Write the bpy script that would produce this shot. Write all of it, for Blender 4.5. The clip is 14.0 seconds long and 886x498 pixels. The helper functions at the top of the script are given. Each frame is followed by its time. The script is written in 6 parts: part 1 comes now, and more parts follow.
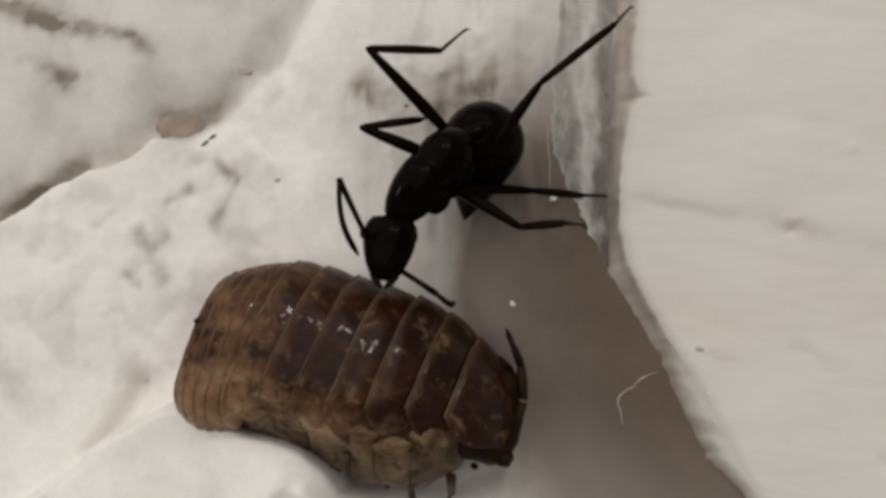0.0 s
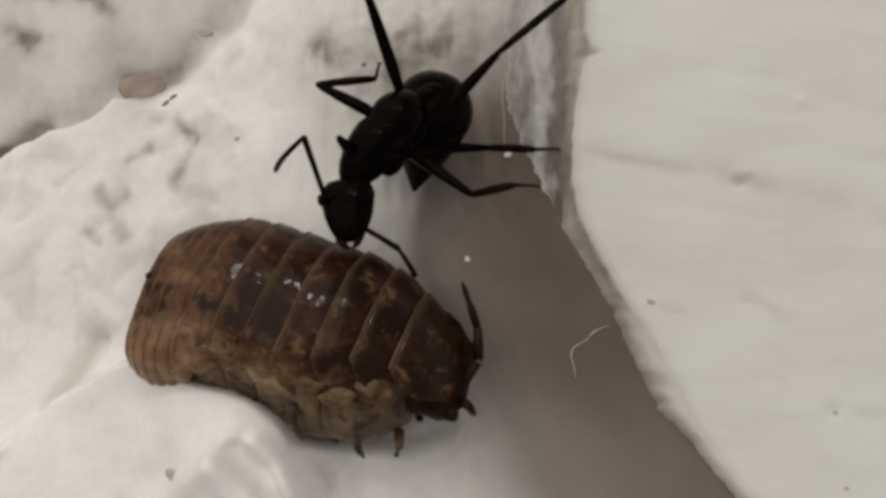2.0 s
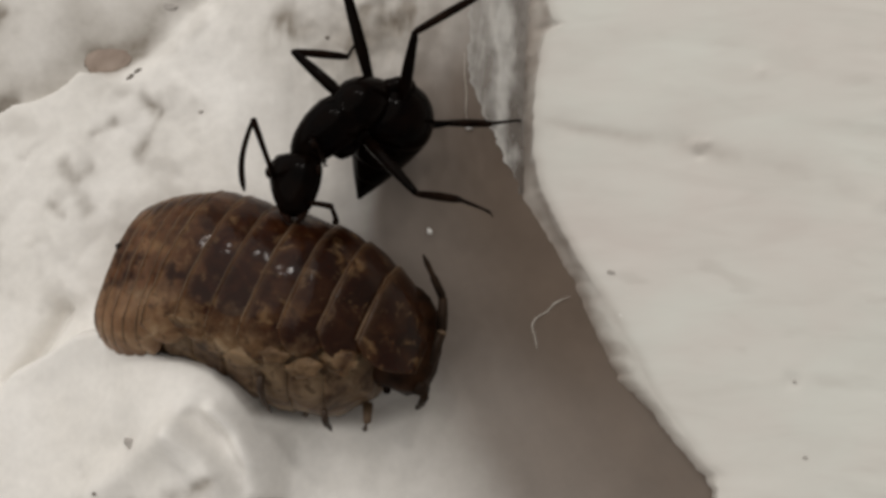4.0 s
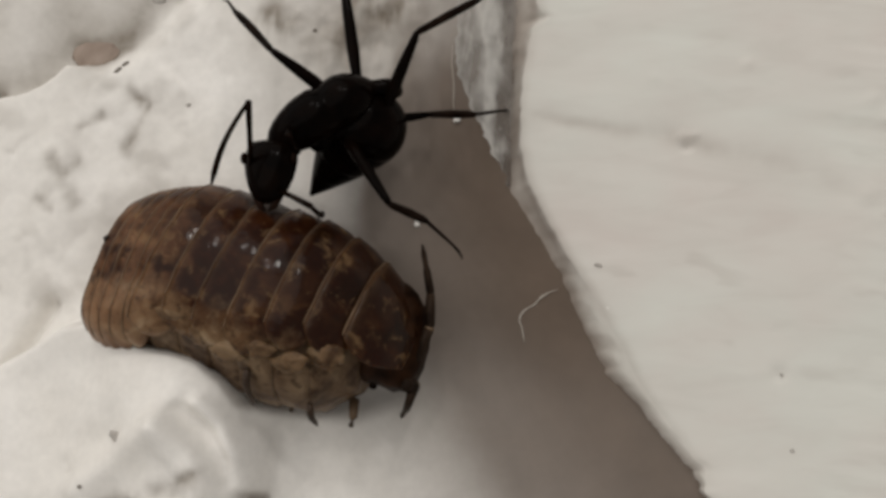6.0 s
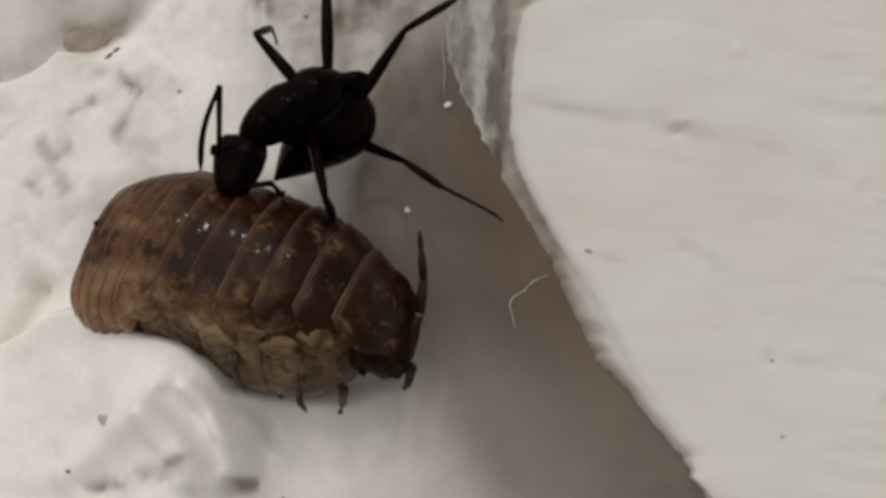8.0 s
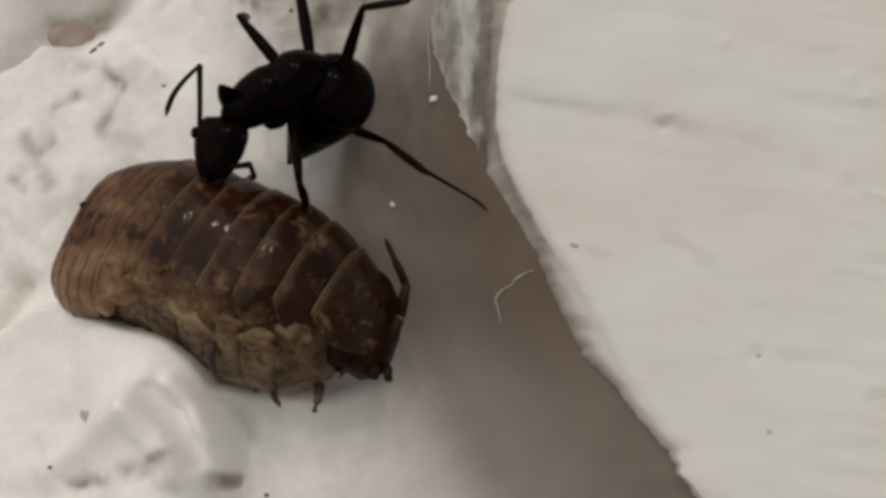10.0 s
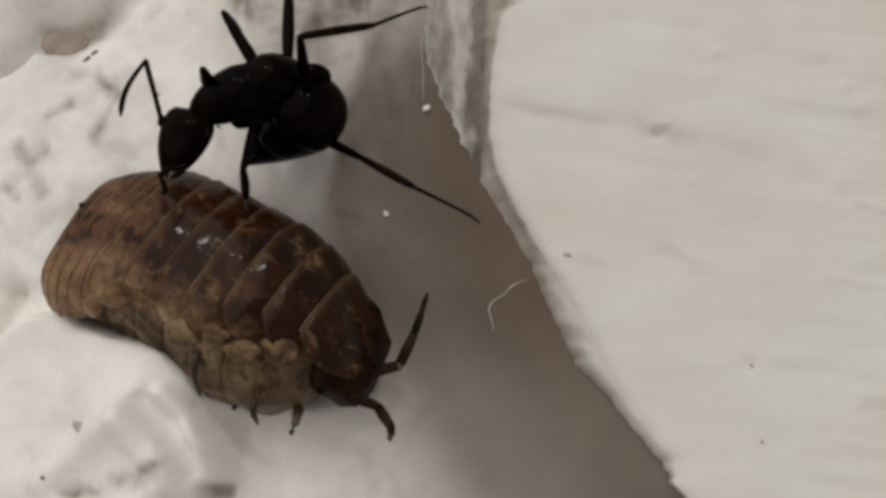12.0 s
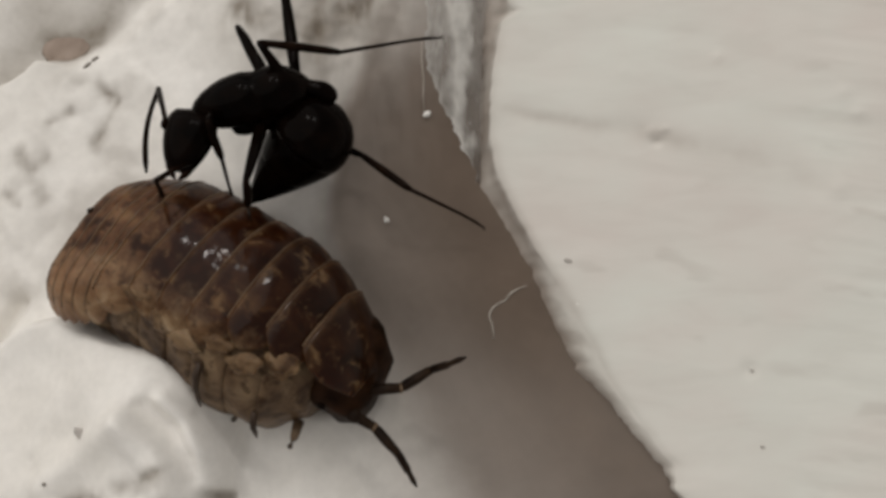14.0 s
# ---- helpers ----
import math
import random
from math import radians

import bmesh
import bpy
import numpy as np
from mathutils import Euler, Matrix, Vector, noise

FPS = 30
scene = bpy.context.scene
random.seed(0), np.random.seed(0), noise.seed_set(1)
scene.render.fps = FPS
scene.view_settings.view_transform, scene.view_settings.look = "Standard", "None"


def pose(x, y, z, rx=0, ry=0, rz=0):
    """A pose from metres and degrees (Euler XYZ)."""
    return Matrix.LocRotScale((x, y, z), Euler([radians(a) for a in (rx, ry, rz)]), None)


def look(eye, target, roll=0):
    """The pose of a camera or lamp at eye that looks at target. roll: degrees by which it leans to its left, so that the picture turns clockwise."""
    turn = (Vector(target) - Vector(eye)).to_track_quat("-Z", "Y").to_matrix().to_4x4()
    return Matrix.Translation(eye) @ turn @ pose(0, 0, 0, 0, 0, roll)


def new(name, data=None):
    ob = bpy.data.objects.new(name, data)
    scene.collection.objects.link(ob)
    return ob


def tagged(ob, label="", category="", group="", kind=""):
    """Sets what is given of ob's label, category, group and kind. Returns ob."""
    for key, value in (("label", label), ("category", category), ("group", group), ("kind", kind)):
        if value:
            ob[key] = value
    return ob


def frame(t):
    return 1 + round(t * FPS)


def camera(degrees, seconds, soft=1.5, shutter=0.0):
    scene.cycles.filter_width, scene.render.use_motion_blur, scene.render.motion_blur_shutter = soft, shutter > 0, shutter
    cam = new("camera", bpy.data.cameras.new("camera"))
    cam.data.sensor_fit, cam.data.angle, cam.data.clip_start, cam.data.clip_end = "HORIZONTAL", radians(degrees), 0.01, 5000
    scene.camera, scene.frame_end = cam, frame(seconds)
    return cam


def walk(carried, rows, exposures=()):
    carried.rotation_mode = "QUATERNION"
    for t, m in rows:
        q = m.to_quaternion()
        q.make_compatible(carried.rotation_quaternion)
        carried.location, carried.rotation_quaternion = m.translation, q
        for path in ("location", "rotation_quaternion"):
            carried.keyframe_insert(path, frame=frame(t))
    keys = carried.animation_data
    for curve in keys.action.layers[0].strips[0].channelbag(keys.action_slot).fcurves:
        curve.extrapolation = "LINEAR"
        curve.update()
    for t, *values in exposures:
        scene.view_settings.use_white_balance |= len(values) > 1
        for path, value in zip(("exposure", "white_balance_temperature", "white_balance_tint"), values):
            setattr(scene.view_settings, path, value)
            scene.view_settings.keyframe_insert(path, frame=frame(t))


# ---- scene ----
cam = camera(42.4, 14.0, soft=3.5)
walk(cam, [
    (0, pose(0.002868, -0.003788, 0.038514, 10.017, 9.482, 0.102)),
    (0.5, pose(0.003113, -0.003938, 0.038582, 10.023, 9.476, 0.139)),
    (1, pose(0.003548, -0.004278, 0.038572, 10.017, 9.482, 0.104)),
    (1.5, pose(0.004094, -0.004903, 0.038465, 10.021, 9.478, 0.125)),
    (2, pose(0.004408, -0.005365, 0.038405, 10.008, 9.491, 0.050)),
    (2.5, pose(0.004641, -0.005640, 0.038402, 10.006, 9.494, 0.034)),
    (3, pose(0.005058, -0.005908, 0.038279, 10.006, 9.494, 0.035)),
    (5.5, pose(0.006047, -0.006577, 0.037919, 10.011, 9.488, 0.067)),
    (6, pose(0.006095, -0.006553, 0.037865, 10.011, 9.488, 0.068)),
    (6.5, pose(0.006101, -0.006635, 0.037774, 10.012, 9.487, 0.075)),
    (7, pose(0.006256, -0.006697, 0.037778, 10.000, 9.500, -0.002)),
    (7.5, pose(0.006318, -0.006750, 0.037755, 10.000, 9.500, -0.000)),
    (8, pose(0.006398, -0.007021, 0.037664, 10.025, 9.474, 0.150)),
    (8.5, pose(0.006449, -0.007168, 0.037524, 10.022, 9.477, 0.132)),
    (9, pose(0.006644, -0.007238, 0.037373, 10.018, 9.481, 0.107)),
    (11.5, pose(0.006974, -0.006891, 0.037318, 10.015, 9.485, 0.088)),
    (12, pose(0.007070, -0.006837, 0.037320, 10.014, 9.485, 0.085)),
    (12.5, pose(0.006952, -0.006839, 0.037223, 10.011, 9.489, 0.065)),
    (13, pose(0.007016, -0.006833, 0.037303, 10.011, 9.488, 0.068)),
    (13.5, pose(0.007124, -0.006690, 0.037467, 10.005, 9.495, 0.031)),
    (14, pose(0.007066, -0.006652, 0.037402, 9.997, 9.503, -0.020)),
])

MM = 0.001


def mm(x, y, z, rx=0, ry=0, rz=0):
    """A pose from millimetres and degrees."""
    return pose(x * MM, y * MM, z * MM, rx, ry, rz)


# ---- light: a dim warm room, two ceiling bulbs side by side, one added fill lamp ----
world = bpy.data.worlds.new("room_light")
world.use_nodes = True
scene.world = world
sky = world.node_tree.nodes["Background"]
sky.inputs["Color"].default_value = (1.0, 0.957, 0.91, 1)
sky.inputs["Strength"].default_value = 0.29


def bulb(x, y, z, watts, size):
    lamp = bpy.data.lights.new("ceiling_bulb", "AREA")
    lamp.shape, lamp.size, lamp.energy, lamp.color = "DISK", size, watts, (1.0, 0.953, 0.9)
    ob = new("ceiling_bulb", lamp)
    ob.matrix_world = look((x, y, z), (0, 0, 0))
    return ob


bulb(0.05, 0.80, 0.95, 0.95, 0.07)
bulb(0.39, 0.71, 0.95, 0.95, 0.07)
# a big unseen disc, added as soft fill from the upper left
fill_lamp = bulb(-0.40, 0.60, 1.12, 16.4, 3.0)
fill_lamp.name = fill_lamp.data.name = "soft_fill"
scene.view_settings.exposure = 0.14


# ---- materials ----
def nodes_of(name):
    m = bpy.data.materials.new(name)
    m.use_nodes = True
    nt = m.node_tree
    return m, nt, nt.nodes["Principled BSDF"]


def nd(nt, kind, **values):
    n = nt.nodes.new(kind)
    for key, value in values.items():
        if key in n.inputs:
            n.inputs[key].default_value = value
    return n


def noise_tex(nt, scale, detail=4.0, rough=0.55, stretch=None, turn=0.0, distort=0.0):
    """Noise in object space; scale is per metre."""
    tc = nt.nodes.new("ShaderNodeTexCoord")
    mp = nt.nodes.new("ShaderNodeMapping")
    mp.inputs["Scale"].default_value = stretch or (1, 1, 1)
    mp.inputs["Rotation"].default_value = (0, 0, radians(turn))
    nt.links.new(tc.outputs["Object"], mp.inputs["Vector"])
    n = nd(nt, "ShaderNodeTexNoise", Scale=scale, Detail=detail, Roughness=rough, Distortion=distort)
    nt.links.new(mp.outputs["Vector"], n.inputs["Vector"])
    return n.outputs["Fac"]


def ramp(nt, fac, *stops):
    r = nt.nodes.new("ShaderNodeValToRGB")
    r.color_ramp.elements[0].position, r.color_ramp.elements[0].color = stops[0][0], (*stops[0][1], 1)
    r.color_ramp.elements[1].position, r.color_ramp.elements[1].color = stops[-1][0], (*stops[-1][1], 1)
    for p, c in stops[1:-1]:
        r.color_ramp.elements.new(p).color = (*c, 1)
    nt.links.new(fac, r.inputs["Fac"])
    return r.outputs["Color"]


def mix(nt, fac, a, b, blend="MIX"):
    m = nt.nodes.new("ShaderNodeMix")
    m.data_type, m.blend_type = "RGBA", blend
    for value, socket in ((fac, m.inputs[0]), (a, m.inputs[6]), (b, m.inputs[7])):
        if isinstance(value, (int, float)):
            socket.default_value = value
        elif isinstance(value, tuple):
            socket.default_value = (*value, 1)
        else:
            nt.links.new(value, socket)
    return m.outputs[2]


def bump(nt, bsdf, height, strength, dist):
    b = nd(nt, "ShaderNodeBump", Strength=strength, Distance=dist)
    nt.links.new(height, b.inputs["Height"])
    nt.links.new(b.outputs["Normal"], bsdf.inputs["Normal"])


W3, G3 = (1, 1, 1), (0, 0, 0)


def plaster_material():
    """Chalky white filler, stained grey-brown, thin over a bare grey joint, with shade painted in."""
    m, nt, b = nodes_of("white_filler")
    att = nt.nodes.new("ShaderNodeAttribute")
    att.attribute_name = "bare_shade"
    dirt_shade = nt.nodes.new("ShaderNodeAttribute")
    dirt_shade.attribute_name = "dirt_shade"
    tone = ramp(nt, noise_tex(nt, 260, 3), (0.3, (0.79, 0.765, 0.72)), (0.7, (0.885, 0.865, 0.83)))
    grain = ramp(nt, noise_tex(nt, 3500, 3), (0.3, (0.93, 0.93, 0.93)), (0.7, W3))
    white = mix(nt, 1.0, tone, grain, "MULTIPLY")
    spots = ramp(nt, noise_tex(nt, 450, 4, 0.55), (0.45, G3), (0.75, W3))
    spots = mix(nt, 0.72, spots, (0.45, 0.45, 0.45))
    soil_shade = mix(nt, 1.0, dirt_shade.outputs["Fac"], spots, "MULTIPLY")
    white = mix(nt, soil_shade, white, (0.2, 0.17, 0.135))
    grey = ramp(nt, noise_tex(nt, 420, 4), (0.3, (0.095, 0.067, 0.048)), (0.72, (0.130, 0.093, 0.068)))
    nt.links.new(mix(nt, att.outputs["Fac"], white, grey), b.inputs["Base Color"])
    b.inputs["Roughness"].default_value = 0.62
    b.inputs["Specular IOR Level"].default_value = 0.3
    bump(nt, b, noise_tex(nt, 2000, 4, 0.5), 0.10, 0.00005)
    return m


def board_material():
    """White brushed gloss paint, a little grey in the brush furrows."""
    m, nt, b = nodes_of("brushed_white_paint")
    streak = noise_tex(nt, 300, 4, 0.6, (1.0, 4.0, 1.0), 11, 0.6)
    tone = ramp(nt, streak, (0.25, (0.652, 0.634, 0.598)), (0.5, (0.688, 0.674, 0.638)), (0.75, (0.712, 0.702, 0.666)))
    blot = ramp(nt, noise_tex(nt, 95, 4, 0.6, (1, 1.6, 1), 11), (0.36, (0.95, 0.905, 0.89)), (0.62, (0.975, 0.995, 0.975)))
    # brown streaks, and the dirt and painted shade of the bevel
    stain_shade = nt.nodes.new("ShaderNodeAttribute")
    stain_shade.attribute_name = "stain_shade"
    nt.links.new(mix(nt, stain_shade.outputs["Fac"], mix(nt, 1.0, tone, blot, "MULTIPLY"), (0.345, 0.300, 0.262)), b.inputs["Base Color"])
    b.inputs["Roughness"].default_value = 0.5
    b.inputs["Specular IOR Level"].default_value = 0.35
    bump(nt, b, streak, 0.035, 0.00005)
    return m


def film_material():
    """A torn skin of dried paint, half clear, whiter where it is thick, painted darker as shade by the board."""
    m, nt, b = nodes_of("torn_paint_skin")
    tone = ramp(nt, noise_tex(nt, 600, 4, 0.65, (1.5, 0.6, 1.0), 0, 0.8), (0.35, (0.40, 0.375, 0.345)), (0.62, (0.78, 0.76, 0.72)))
    thick = nt.nodes.new("ShaderNodeAttribute")
    thick.attribute_name = "thick"
    grime_shade = nt.nodes.new("ShaderNodeAttribute")
    grime_shade.attribute_name = "grime_shade"
    white = mix(nt, thick.outputs["Fac"], tone, (0.80, 0.785, 0.75))
    nt.links.new(mix(nt, grime_shade.outputs["Fac"], white, (0.27, 0.243, 0.217)), b.inputs["Base Color"])
    b.inputs["Roughness"].default_value = 0.5
    thin = ramp(nt, noise_tex(nt, 420, 4, 0.65, (2.0, 0.6, 1.0), 0, 0.8), (0.34, (0.25, 0.25, 0.25)), (0.62, (0.85, 0.85, 0.85)))
    nt.links.new(mix(nt, thick.outputs["Fac"], thin, (0.95, 0.95, 0.95)), b.inputs["Alpha"])
    return m


def chitin_material(name, dark, light, rough, coat=0.3, gloss=0.06, uneven=0.08):
    m, nt, b = nodes_of(name)
    nt.links.new(ramp(nt, noise_tex(nt, 1500, 4), (0.35, dark), (0.7, light)), b.inputs["Base Color"])
    b.inputs["Roughness"].default_value = rough
    b.inputs["Coat Weight"].default_value = coat
    b.inputs["Coat Roughness"].default_value = 0.15
    b.inputs["Specular IOR Level"].default_value = gloss
    bump(nt, b, noise_tex(nt, 3500, 3), uneven, 0.00003)
    return m


def math_node(nt, op, a, b=0.0, c=0.0):
    n = nt.nodes.new("ShaderNodeMath")
    n.operation = op
    for value, socket in zip((a, b, c), n.inputs):
        if isinstance(value, (int, float)):
            socket.default_value = value
        else:
            nt.links.new(value, socket)
    return n.outputs[0]


def span(nt, value, lo, hi, to_lo=0.0, to_hi=1.0):
    n = nt.nodes.new("ShaderNodeMapRange")
    for key, number in (("From Min", lo), ("From Max", hi), ("To Min", to_lo), ("To Max", to_hi)):
        n.inputs[key].default_value = number
    nt.links.new(value, n.inputs["Value"])
    return n.outputs["Result"]


def plate_material():
    """Glossy brown shell: mottled, a pale band along each rear margin, tan side lobes, a row of dark blots above them."""
    m, nt, b = nodes_of("brown_shell")
    tc = nt.nodes.new("ShaderNodeTexCoord")
    sep = nt.nodes.new("ShaderNodeSeparateXYZ")
    nt.links.new(tc.outputs["Object"], sep.inputs["Vector"])
    along = sep.outputs["X"]
    edge, around = nt.nodes.new("ShaderNodeAttribute"), nt.nodes.new("ShaderNodeAttribute")
    edge.attribute_name, around.attribute_name = "edge", "around"
    tail = span(nt, along, -0.0008, -0.0040)
    front = span(nt, along, -0.0005, 0.0040)
    base = ramp(nt, noise_tex(nt, 700, 5, 0.62, (1.0, 1.3, 1.3), 0, 0.3), (0.30, (0.0140, 0.0042, 0.0018)), (0.45, (0.0320, 0.0098, 0.0040)), (0.56, (0.058, 0.0220, 0.0088)), (0.70, (0.120, 0.061, 0.0250)))
    base = mix(nt, math_node(nt, "MULTIPLY", front, 0.5), base, (0.0125, 0.0066, 0.0025))
    back = ramp(nt, around.outputs["Fac"], (0.30, (0.60, 0.50, 0.44)), (1.0, W3))
    base = mix(nt, 1.0, base, back, "MULTIPLY")
    rust = ramp(nt, noise_tex(nt, 900, 4, 0.6, (0.6, 1.6, 1.6)), (0.32, (0.050, 0.0200, 0.0092)), (0.5, (0.125, 0.058, 0.0270)), (0.68, (0.240, 0.130, 0.066)))
    base = mix(nt, math_node(nt, "MULTIPLY", tail, 0.82), base, rust)
    # pale translucent margin
    band = ramp(nt, edge.outputs["Fac"], (0.45, G3), (0.72, (0.18, 0.18, 0.18)), (1.0, (0.62, 0.62, 0.62)))
    patchy = ramp(nt, noise_tex(nt, 1000, 3), (0.34, (0.15, 0.15, 0.15)), (0.60, W3))
    base = mix(nt, mix(nt, 1.0, band, patchy, "MULTIPLY"), base, (0.150, 0.088, 0.047))
    # pale flecks over the back
    fleck = ramp(nt, noise_tex(nt, 1700, 4, 0.65, None, 0, 0.6), (0.56, G3), (0.68, (0.6, 0.6, 0.6)))
    base = mix(nt, fleck, base, (0.175, 0.105, 0.050))
    # dark blots, close together just above the lobes
    wander = math_node(nt, "MULTIPLY", math_node(nt, "SUBTRACT", noise_tex(nt, 650, 5, 0.65), 0.5), 0.5)
    low = math_node(nt, "MULTIPLY_ADD", around.outputs["Fac"], 0.5, wander)
    row = ramp(nt, low, (0.34, G3), (0.44, W3), (0.58, W3), (0.64, G3))
    blot = ramp(nt, noise_tex(nt, 1250, 5, 0.62, (1.0, 1.1, 1.1), 0, 0.5), (0.43, G3), (0.55, W3))
    few = ramp(nt, noise_tex(nt, 1000, 4, 0.6), (0.50, G3), (0.62, (0.85, 0.85, 0.85)))
    dark = mix(nt, row, few, blot)
    dark = mix(nt, 1.0, dark, span(nt, edge.outputs["Fac"], 0.9, 0.3, 0.35, 0.95), "MULTIPLY")
    base = mix(nt, dark, base, (0.0165, 0.0048, 0.0019))
    # tan side lobes
    pale = ramp(nt, noise_tex(nt, 1000, 5, 0.62, None, 0, 0.5), (0.34, (0.032, 0.0150, 0.0072)), (0.45, (0.110, 0.060, 0.0290)), (0.57, (0.195, 0.125, 0.069)), (0.70, (0.34, 0.252, 0.158)))
    pale = mix(nt, math_node(nt, "MULTIPLY", tail, 0.6), pale, (0.275, 0.155, 0.088))
    flank = ramp(nt, low, (0.55, G3), (0.70, W3))
    flank = mix(nt, 1.0, flank, span(nt, along, 0.0042, 0.0024), "MULTIPLY")
    base = mix(nt, flank, base, pale)
    speck = ramp(nt, noise_tex(nt, 3600, 3, 0.6), (0.56, G3), (0.68, (0.55, 0.55, 0.55)))
    nt.links.new(mix(nt, speck, base, (0.014, 0.006, 0.0028)), b.inputs["Base Color"])
    b.inputs["Roughness"].default_value = 0.38
    b.inputs["Specular IOR Level"].default_value = 0.02
    b.inputs["Subsurface Weight"].default_value, b.inputs["Subsurface Scale"].default_value = 0.15, 0.0004
    b.inputs["Subsurface Radius"].default_value = (1.0, 0.5, 0.25)
    b.inputs["Coat Weight"].default_value = 0.25
    b.inputs["Coat Roughness"].default_value = 0.10
    dimple = nd(nt, "ShaderNodeBump", Strength=0.35, Distance=0.0001)
    nt.links.new(noise_tex(nt, 1900, 3, 0.5), dimple.inputs["Height"])
    nt.links.new(dimple.outputs["Normal"], b.inputs["Coat Normal"])
    bump(nt, b, noise_tex(nt, 1500, 4), 0.5, 0.0001)
    return m


def soft_material(name, dark, light, scale, rough=0.55):
    m, nt, b = nodes_of(name)
    nt.links.new(ramp(nt, noise_tex(nt, scale, 4, 0.6), (0.3, dark), (0.7, light)), b.inputs["Base Color"])
    b.inputs["Roughness"].default_value = rough
    b.inputs["Specular IOR Level"].default_value = 0.25
    bump(nt, b, noise_tex(nt, scale * 3, 3), 0.25, 0.00005)
    return m


def flesh_material(name, dark, mid, light, scale):
    """Soft tan underside: blotched, flecked dark, faintly wet."""
    m, nt, b = nodes_of(name)
    base = ramp(nt, noise_tex(nt, scale, 5, 0.62, None, 0, 0.6), (0.34, dark), (0.48, mid), (0.68, light))
    fleck = ramp(nt, noise_tex(nt, scale * 2.6, 4, 0.6, None, 0, 0.4), (0.53, G3), (0.64, (0.75, 0.75, 0.75)))
    nt.links.new(mix(nt, fleck, base, (0.030, 0.0135, 0.0055)), b.inputs["Base Color"])
    b.inputs["Roughness"].default_value = 0.4
    b.inputs["Specular IOR Level"].default_value = 0.12
    b.inputs["Subsurface Weight"].default_value, b.inputs["Subsurface Scale"].default_value = 0.12, 0.0004
    b.inputs["Subsurface Radius"].default_value = (1.0, 0.55, 0.25)
    bump(nt, b, noise_tex(nt, scale * 1.7, 4), 0.6, 0.00015)
    return m


PLASTER, BOARD, FILM = plaster_material(), board_material(), film_material()
BLACK = chitin_material("black_chitin", (0.0012, 0.0007, 0.0005), (0.0042, 0.0021, 0.0013), 0.13, 0.0, 0.028, 0.08)
LEG = chitin_material("brown_black_chitin", (0.0036, 0.0019, 0.0012), (0.0125, 0.0062, 0.0036), 0.25, 0.0, 0.03)
MANDIBLE = chitin_material("red_brown_chitin", (0.008, 0.0035, 0.002), (0.02, 0.008, 0.0045), 0.35, 0.0)
SHELL = plate_material()
HEADSHELL = chitin_material("dark_brown_head_shell", (0.007, 0.0030, 0.0014), (0.032, 0.0135, 0.0062), 0.4, 0.03, 0.03)
RIM = soft_material("pale_plate_rim", (0.045, 0.024, 0.013), (0.22, 0.145, 0.085), 450, 0.4)
BELLY = flesh_material("dull_brown_belly", (0.036, 0.018, 0.009), (0.106, 0.065, 0.036), (0.195, 0.134, 0.080), 850)
LOBE = flesh_material("pale_tan_lobe", (0.060, 0.033, 0.017), (0.125, 0.076, 0.040), (0.235, 0.160, 0.094), 850)
FEELER = chitin_material("brown_feeler", (0.007, 0.004, 0.0028), (0.030, 0.018, 0.011), 0.45, 0.0)
TAIL = soft_material("rusty_tail_shell", (0.075, 0.03, 0.0115), (0.21, 0.10, 0.044), 900, 0.4)
DARKLEG = soft_material("dark_leg", (0.02, 0.011, 0.006), (0.06, 0.035, 0.02), 1500, 0.4)
PALELEG = soft_material("dull_tan_leg", (0.05, 0.03, 0.017), (0.13, 0.085, 0.05), 1500, 0.5)
CRUMB = soft_material("dark_grit", (0.12, 0.103, 0.088), (0.26, 0.23, 0.2), 3000, 0.8)
AMBER = soft_material("tan_grain", (0.24, 0.185, 0.15), (0.38, 0.31, 0.262), 700, 0.8)
SPECK = soft_material("grey_speck", (0.34, 0.315, 0.29), (0.48, 0.45, 0.42), 3000, 0.7)
FIBRE = soft_material("pale_fibre", (0.42, 0.39, 0.34), (0.62, 0.58, 0.52), 3000, 0.6)
DUST = soft_material("white_dust", (0.75, 0.73, 0.69), (0.88, 0.87, 0.84), 3000, 0.7)


# ---- mesh helpers (all in millimetres) ----
def finish(name, bm, material, parent=None, label="", smooth=True):
    bmesh.ops.recalc_face_normals(bm, faces=bm.faces)
    me = bpy.data.meshes.new(name)
    for v in bm.verts:
        v.co *= MM
    for f in bm.faces:
        f.smooth = smooth
    bm.to_mesh(me)
    bm.free()
    me.materials.append(material)
    ob = new(name, me)
    if parent:
        ob.parent = parent
    return tagged(ob, label)


def part(name, bm, material, parent, label=""):
    return finish(name, bm, material, parent, label)


def loft(secs, n=20, bm=None):
    """A body along x: each section is x, y, z, half width, half height up, half height down."""
    bm = bm or bmesh.new()
    rings = []
    for x, y, z, w, up, dn in secs:
        ring = []
        for i in range(n):
            a = 2 * math.pi * i / n
            ring.append(bm.verts.new((x, y + w * math.cos(a), z + (up if math.sin(a) > 0 else dn) * math.sin(a))))
        rings.append(ring)
    for a, b in zip(rings, rings[1:]):
        for i in range(n):
            bm.faces.new((a[i], a[(i + 1) % n], b[(i + 1) % n], b[i]))
    bm.faces.new(rings[0])
    bm.faces.new(rings[-1])
    return bm


